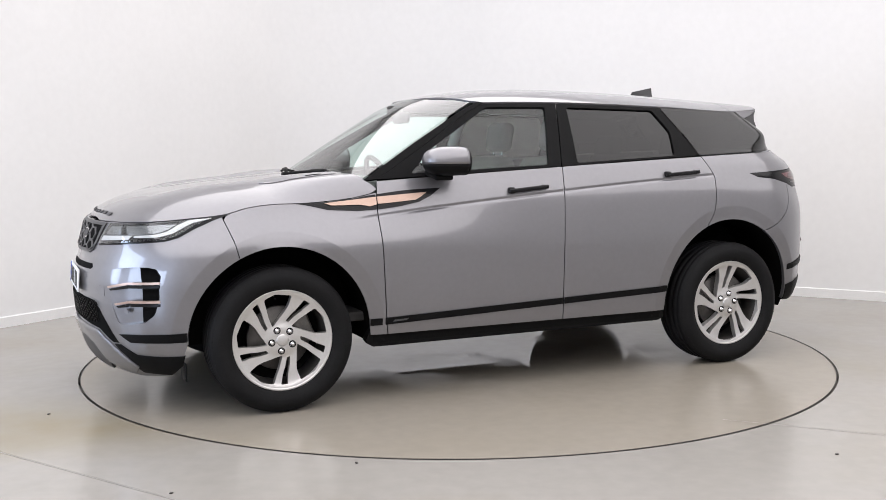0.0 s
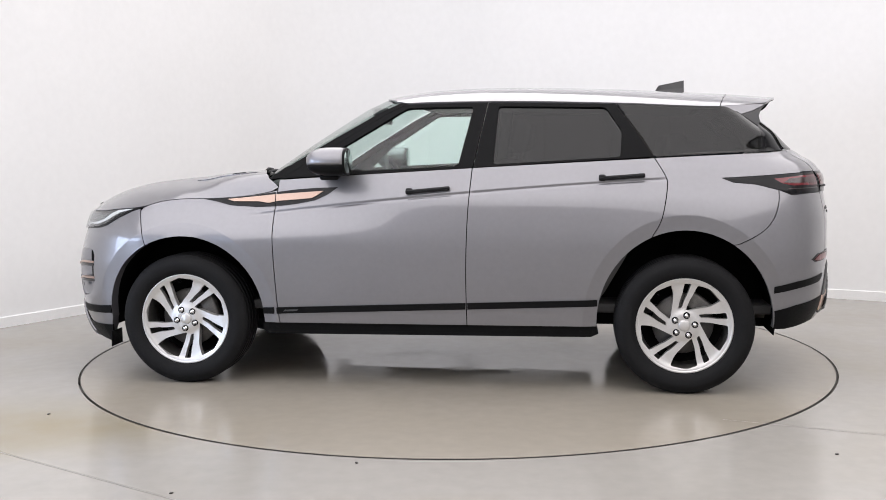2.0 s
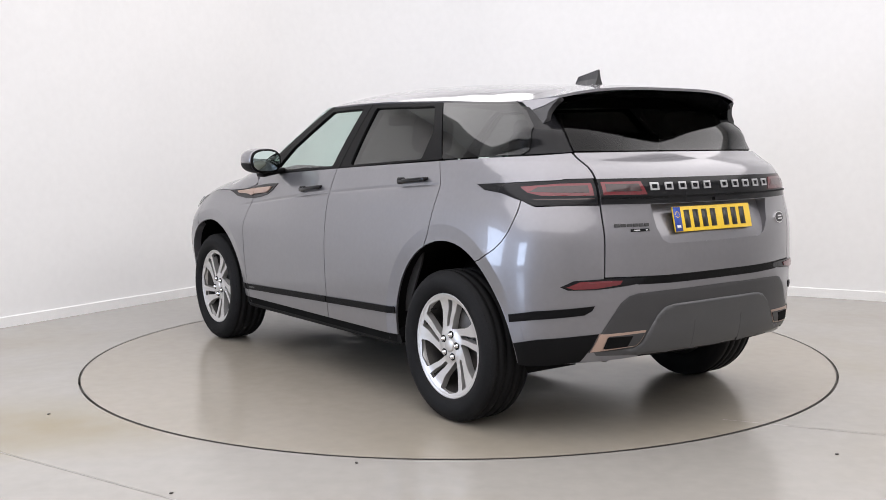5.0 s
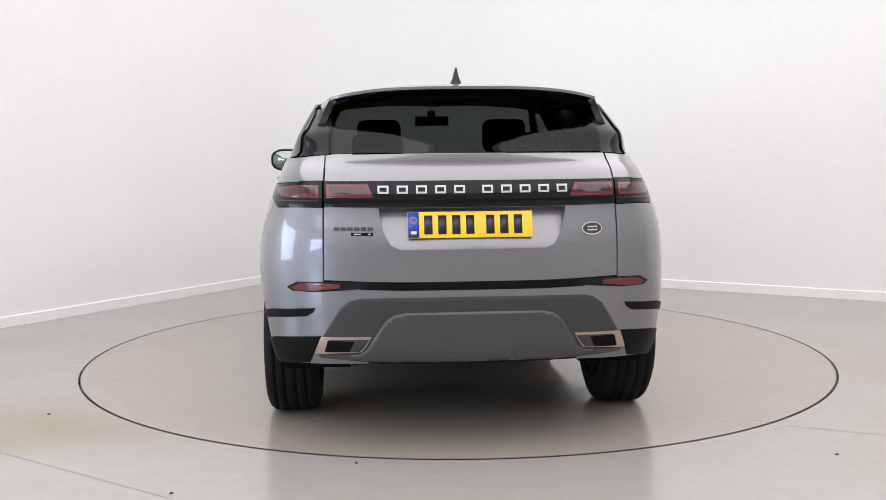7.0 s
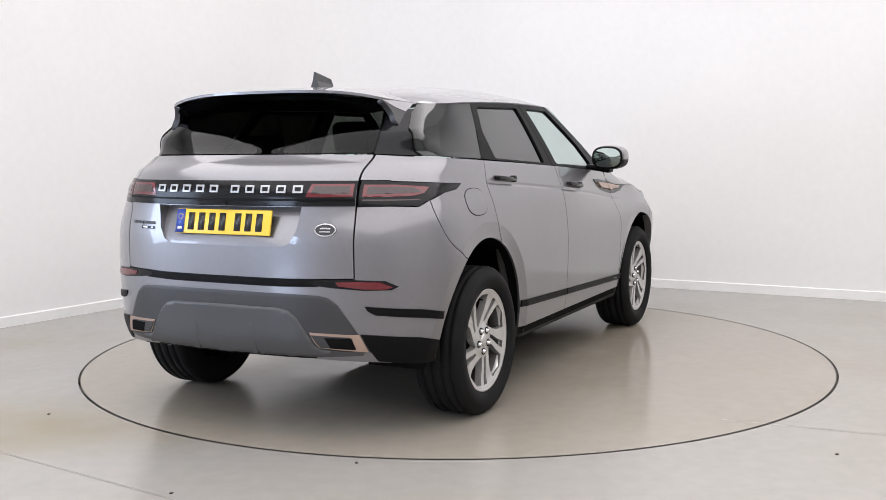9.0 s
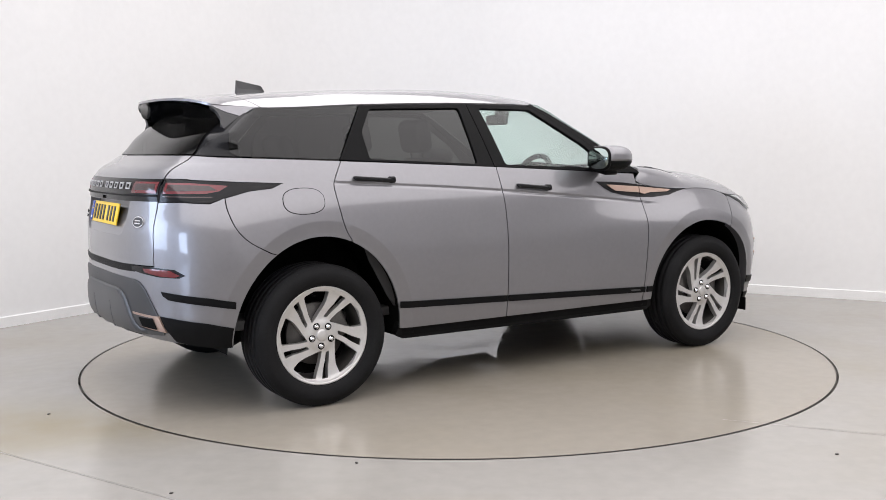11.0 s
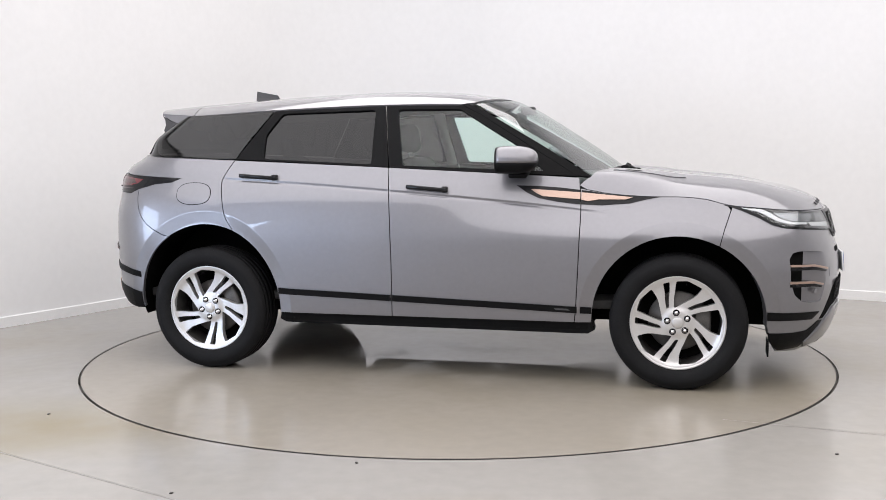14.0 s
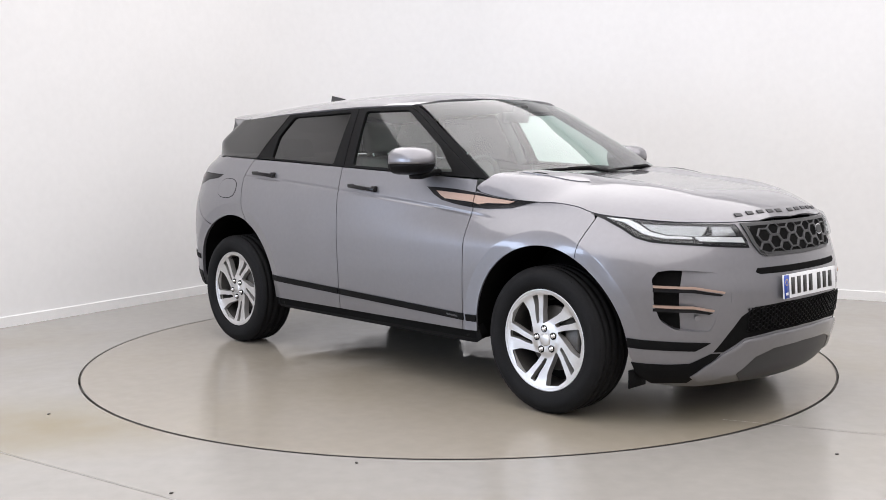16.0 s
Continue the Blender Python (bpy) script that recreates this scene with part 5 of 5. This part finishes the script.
cap_overlay("chin", "front", [("y", 0.0, 0.350), ("y", 0.25, 0.343), ("y", 0.355, 0.312), ("y", 0.43, 0.238), ("y", 0.36, 0.19), ("y", 0.0, 0.185)], DARKGREY, front_bumper, "dark grey chin", sym=True, lift=0.008, thick=0.02)
for sg in (1, -1):
    cap_overlay("bumper_strip", "front", [("x", 1.782, 0.420), ("x", 1.90, 0.412), ("y", 0.66, 0.402), ("y", 0.60, 0.398), ("y", 0.655, 0.362), ("x", 1.90, 0.370), ("x", 1.782, 0.376)], BLACK, front_bumper, "black bumper strip", sg=sg, lift=0.006)
    cap_overlay("lower_corner", "front", [("x", 1.788, 0.306), ("x", 1.92, 0.300), ("y", 0.66, 0.302), ("y", 0.59, 0.345), ("y", 0.545, 0.345), ("y", 0.60, 0.270), ("y", 0.62, 0.205), ("x", 1.84, 0.205), ("x", 1.795, 0.26)], BLACK, front_bumper, "black lower bumper corner", sg=sg, lift=0.005)
    # side vents: a ramp sinking into the bumper, black at its end, with two copper blades
    s_in, s_out = to_s("front", "y", 0.56, 0.6), to_s("front", "x", 1.93, 0.6)

    def ramp_point(s, z, extra=0.0):
        x, y, z = cap("front", s, z)
        d = 0.050 * ramp(s_in, s_out, abs(s)) + extra
        return (x - 0.75 * d, y - math.copysign(0.66 * d, s), z)

    part("vent_ramp", sheet_bm([(sg * a, b) for a, b in VENT], ramp_point, step=0.02, thick=0), PAINT, front_bumper)
    back = cap_line("front", [("x", 1.888, 0.690), ("x", 1.905, 0.720), ("x", 1.94, 0.726), ("x", 1.985, 0.725), ("x", 1.985, 0.462), ("x", 1.945, 0.474), ("x", 1.918, 0.508), ("x", 1.898, 0.58)], 3)
    part("side_vent", sheet_bm([(sg * a, b) for a, b in back], lambda s, z: ramp_point(s, z, -0.004), step=0.02, thick=0), UNDER, front_bumper, "black side vent")
    for z0, z1, y1 in ((0.655, 0.622, 0.555), (0.567, 0.542, 0.600)):
        cap_overlay("vent_blade", "front", [("x", 1.893, z0 + 0.008), ("x", 2.02, z0 + 0.0), ("y", y1, z1 + 0.006), ("y", y1 + 0.004, z1 - 0.003), ("x", 2.02, z0 - 0.011), ("x", 1.893, z0 - 0.003)], COPPER, front_bumper, "copper vent blade", sg=sg, lift=0.006, thick=0.02)
        cap_overlay("blade_underside", "front", [("x", 1.893, z0 - 0.007), ("x", 2.02, z0 - 0.013), ("y", y1 + 0.006, z1 - 0.007), ("y", y1 + 0.02, z1 - 0.014), ("x", 2.02, z0 - 0.028), ("x", 1.893, z0 - 0.020)], GLOSSBLACK, front_bumper, sg=sg, lift=0.003, thick=0.02)
    cap_part("parking_sensor", "front", cap_line("front", [("y", 0.665 + 0.012 * math.cos(a), 0.515 + 0.012 * math.sin(a)) for a in np.linspace(0, 2 * math.pi, 17)], 1)[:-1], PAINT, front_bumper, sg=sg, lift=0.0025, thick=0.004, step=0.02)
    block_on_cap("towing_cover", "front", sg * 0.50, 0.600, 0.05, 0.05, 0.0012, PAINT, front_bumper)
    part("front_spat", box_bm(0.008, 0.13, 0.085, (1.790, sg * 0.775, 0.228), 0.003), BLACK, car, "black plastic spat before the wheel")
for k in range(10):
    y = -0.352 + 0.0745 * k + (0.035 if k > 4 else 0) - 0.0175
    x = 2.118 - 0.30 * y * y - 0.026
    z = bonnet_z(x, y)
    slope = math.degrees(math.atan2(bonnet_z(x - 0.01, y) - bonnet_z(x + 0.01, y), 0.02))
    yaw = math.degrees(math.atan2(0.60 * y, 1))
    b = box_bm(0.020, 0.044, 0.005, (0, 0, 0.001), 0.001)
    b.transform(pose(x, y, z, 0, slope, yaw))
    part("letter_bar", b, DARKGREY, car, "dark bar in place of lettering on the bonnet edge", smooth=False)

# bonnet vents
for sg in (1, -1):
    leaf = [(0.98, 0.655), (1.10, 0.660), (1.25, 0.625), (1.36, 0.575), (1.22, 0.575), (1.08, 0.60)]
    part("bonnet_vent", sheet_bm([(x, sg * y) for x, y in leaf], lambda x, y: (x, y, bonnet_z(x, y)), lift=0.004, thick=0.006), PAINT, car)
    slit = [(1.05, 0.640), (1.13, 0.632), (1.13, 0.622), (1.06, 0.628)]
    part("vent_slit", sheet_bm([(x, sg * y) for x, y in slit], lambda x, y: (x, y, bonnet_z(x, y)), lift=0.006, thick=0.004), UNDER, car)

# scuttle, wipers, aerial, fuel flap
bm = bmesh.new()
rows = []
for i in range(21):
    y = -0.70 + 0.07 * i
    xs = screen(y, 1.118)[0]
    rows.append([bm.verts.new((xs - 0.02, y, 1.112 - 0.004 * abs(y))), bm.verts.new((xs + 0.05, y, 1.108 - 0.004 * abs(y))), bm.verts.new((xs + 0.10, y, 1.085 - 0.03 * abs(y)))])
for a, b in zip(rows, rows[1:]):
    for k in (0, 1):
        bm.faces.new((a[k], b[k], b[k + 1], a[k + 1]))
bmesh.ops.recalc_face_normals(bm, faces=bm.faces[:])
part("scuttle_panel", bm, BLACK, car, "black scuttle panel")


def tube(pts, r, n=8):
    bm = bmesh.new()
    rings = []
    for i, p in enumerate(pts):
        p = Vector(p)
        d = (Vector(pts[min(i + 1, len(pts) - 1)]) - Vector(pts[max(i - 1, 0)])).normalized()
        u = d.cross(Vector((0, 0, 1)))
        u = u.normalized() if u.length > 1e-3 else Vector((1, 0, 0))
        v = u.cross(d)
        rings.append([bm.verts.new(p + (u * math.cos(2 * math.pi * k / n) + v * math.sin(2 * math.pi * k / n)) * r) for k in range(n)])
    for a, b in zip(rings, rings[1:]):
        for k in range(n):
            q = (k + 1) % n
            bm.faces.new((a[k], a[q], b[q], b[k]))
    bm.faces.new(rings[0][::-1])
    bm.faces.new(rings[-1])
    return bm


def on_screen(y, z, off=0.012):
    x, y, z = screen(y, z)
    return (x + off * 0.55, y, z + off * 0.83)


for y0, y1, z1 in ((-0.62, 0.02, 1.135), (-0.02, 0.62, 1.130)):
    w = part("wiper", tube([on_screen(y0 + (y1 - y0) * t, 1.128 + (z1 - 1.128) * t + 0.012 * math.sin(3.1 * t), 0.016) for t in np.linspace(0, 1, 9)], 0.008), BLACK, car, "black windscreen wiper")
    part("wiper_arm", tube([(screen(y1, 1.12)[0] + 0.03, y1 - 0.02, 1.135), on_screen((y0 + y1) / 2 + 0.15, 1.136, 0.034), on_screen((y0 + y1) / 2, 1.137, 0.026)], 0.010), BLACK, w)
    part("wiper_hub", box_bm(0.05, 0.06, 0.035, (screen(y1, 1.12)[0] + 0.03, y1 - 0.02, 1.132), 0.012), BLACK, w)
bm = bmesh.new()
low, rows = [], []
for t in np.linspace(0, 1, 9):
    x = -1.245 - 0.165 * t
    zt = 1.600 if t == 0 else 1.627 + 0.032 * t
    wd = 0.028 * min(1, 0.25 + 1.2 * t)
    zb = roof_z(x, 0) - 0.004
    rows.append([bm.verts.new((x, -wd, zb)), bm.verts.new((x, -wd * 0.45, zb + (zt - zb) * 0.45)), bm.verts.new((x, -0.004, zt)), bm.verts.new((x, 0.004, zt)), bm.verts.new((x, wd * 0.45, zb + (zt - zb) * 0.45)), bm.verts.new((x, wd, zb))])
for a, b in zip(rows, rows[1:]):
    for k in range(5):
        bm.faces.new((a[k], a[k + 1], b[k + 1], b[k]))
bm.faces.new(rows[0])
bm.faces.new(rows[-1])
bmesh.ops.recalc_face_normals(bm, faces=bm.faces[:])
part("aerial_fin", bm, DARKGREY, car, "grey shark-fin aerial", smooth=False)


def oval(cx, cz, rx, rz, n=36):
    e = 0.8
    return [(cx + rx * math.copysign(abs(math.cos(a)) ** e, math.cos(a)), cz + rz * math.copysign(abs(math.sin(a)) ** e, math.sin(a))) for a in np.linspace(0, 2 * math.pi, n, endpoint=False)]


side_part("fuel_flap", oval(-1.421, 1.024, 0.107, 0.061), -1, PAINT, lift=0.0025, thick=0.004, step=0.03)
side_part("fuel_flap_gap", oval(-1.421, 1.024, 0.1105, 0.0645), -1, UNDER, lift=0.0008, thick=0.002, step=0.03)

# ---------- cabin ----------
part("cabin_floor", box_bm(2.9, 1.50, 0.05, (-0.35, 0, 0.42), 0.01), TRIM, car)
dash = box_bm(0.46, 1.42, 0.20, (0.68, 0, 1.015), 0.06, 4)
part("dashboard", dash, TRIM, car, "dark grey dashboard")
part("bulkhead", box_bm(0.04, 1.40, 0.60, (0.86, 0, 0.78), 0.01), UNDER, car)
wheel_ring = bmesh.new()
segs, k = 40, 10
grid = [[wheel_ring.verts.new(((0.178 + 0.016 * math.cos(2 * math.pi * j / k)) * math.cos(2 * math.pi * i / segs), (0.178 + 0.016 * math.cos(2 * math.pi * j / k)) * math.sin(2 * math.pi * i / segs), 0.016 * math.sin(2 * math.pi * j / k))) for j in range(k)] for i in range(segs)]
for i in range(segs):
    for j in range(k):
        wheel_ring.faces.new((grid[i][j], grid[(i + 1) % segs][j], grid[(i + 1) % segs][(j + 1) % k], grid[i][(j + 1) % k]))
at = pose(0.36, -0.36, 1.06, 0, -66, 0)
wheel_ring.transform(at)
sw = part("steering_wheel", wheel_ring, TRIM, car, "dark leather steering wheel")
b = merge(box_bm(0.10, 0.14, 0.04, (0, 0, -0.01), 0.02), box_bm(0.03, 0.34, 0.015, (0, 0, -0.01), 0.005), box_bm(0.17, 0.03, 0.015, (-0.085, 0, -0.01), 0.005))
b.transform(at)
part("steering_hub", b, TRIM, sw)
for y in (0.36, -0.36):
    s = new("front_seat")
    s.parent = car
    tagged(s, "grey fabric front seat with a headrest")
    part("seat_cushion", box_bm(0.50, 0.50, 0.16, (-0.02, y, 0.60), 0.06, 3), SEAT, s)
    b = box_bm(0.14, 0.48, 0.62, (0, 0, 0.31), 0.06, 3)
    b.transform(pose(-0.26, y, 0.62, 0, -16, 0))
    part("seat_back", b, SEAT, s)
    b = box_bm(0.10, 0.25, 0.19, (0, 0, 0), 0.045, 4)
    b.transform(pose(-0.475, y, 1.345, 0, -10, 0))
    part("headrest", b, SEAT, s)
    for d in (-0.06, 0.06):
        part("headrest_post", tube([(-0.455, y + d, 1.18), (-0.47, y + d, 1.30)], 0.007), CHROME, s)
s = new("rear_seat")
s.parent = car
tagged(s, "grey fabric rear bench seat")
part("seat_cushion", box_bm(0.50, 0.98, 0.16, (-0.80, 0, 0.62), 0.06, 3), SEAT, s)
b = box_bm(0.14, 1.00, 0.60, (0, 0, 0.30), 0.06, 3)
b.transform(pose(-1.12, 0, 0.65, 0, -18, 0))
part("seat_back", b, SEAT, s)
for y in (0.38, -0.38):
    b = box_bm(0.09, 0.25, 0.15, (0, 0, 0), 0.04, 3)
    b.transform(pose(-1.33, y, 1.275, 0, -14, 0))
    part("headrest", b, SEAT, s)
part("parcel_shelf", box_bm(0.42, 1.25, 0.03, (-1.62, 0, 1.13), 0.01), TRIM, car)
hl = [(0.30, 0.0), (0.24, 0.40), (0.12, roof_half(0.12) - 0.02)] + [(x, roof_half(x) - 0.015) for x in np.linspace(0.05, -1.5, 16)] + [(-1.58, 0.0)]
part("headlining", flip(sheet_bm(hl + [(a, -b) for a, b in hl[::-1] if b > 1e-6], lambda x, y: (x, y, roof_z(x, y) - 0.022), step=0.06, thick=0)), LINING, car, "pale fabric headlining")
part("rear_view_mirror", merge(box_bm(0.03, 0.22, 0.065, (0.36, 0, 1.455), 0.014, 3), box_bm(0.09, 0.05, 0.05, (0.40, 0, 1.50), 0.012)), TRIM, car, "black rear-view mirror")
for sg in (1, -1):
    for pts in ([(-0.28, 1.17), (-0.33, 1.51)],):
        (x0, z0), (x1, z1) = pts
        b = tube([(x0 + (x1 - x0) * t, sg * (glass_w(x0 + (x1 - x0) * t, z0 + (z1 - z0) * t) - 0.045), z0 + (z1 - z0) * t) for t in np.linspace(0, 1, 5)], 0.035)
        part("pillar_trim", b, LINING if x0 > -1 else TRIM, car)
    side_part("door_card", [(0.78, 1.08), (-1.15, 1.18), (-1.15, 0.9), (-0.9, 0.45), (0.78, 0.45)], sg, TRIM, lift=-0.07, thick=0.01, step=0.08)


# ---------- motion: the turntable carries the car round ----------
LAG = {0.0: -0.15, 0.5: 0.14, 1.5: 0.23, 2.0: -0.12, 2.5: 0.14, 3.0: -0.11, 5.5: -0.26, 6.0: -0.45, 7.0: -0.26, 7.5: 0.15, 8.5: 0.26, 9.5: 0.73, 12.0: -0.13, 12.5: 0.14, 13.0: -0.16, 14.5: 0.14, 16.0: -0.39}


def turned(t):
    """An almost even turn, with the drive's small unevenness."""
    return Matrix.Translation((*CENTRE, 0)) @ Matrix.Rotation(radians(203.786 - 15.5856 * t + LAG.get(t, 0.0)), 4, "Z")


def motions():
    times = [i * 0.5 for i in range(33)]
    walk(turntable, [(t, turned(t)) for t in times])
    walk(car, [(t, turned(t) @ Matrix.Translation((0.0407, 0.1159, 0))) for t in times])


motions()
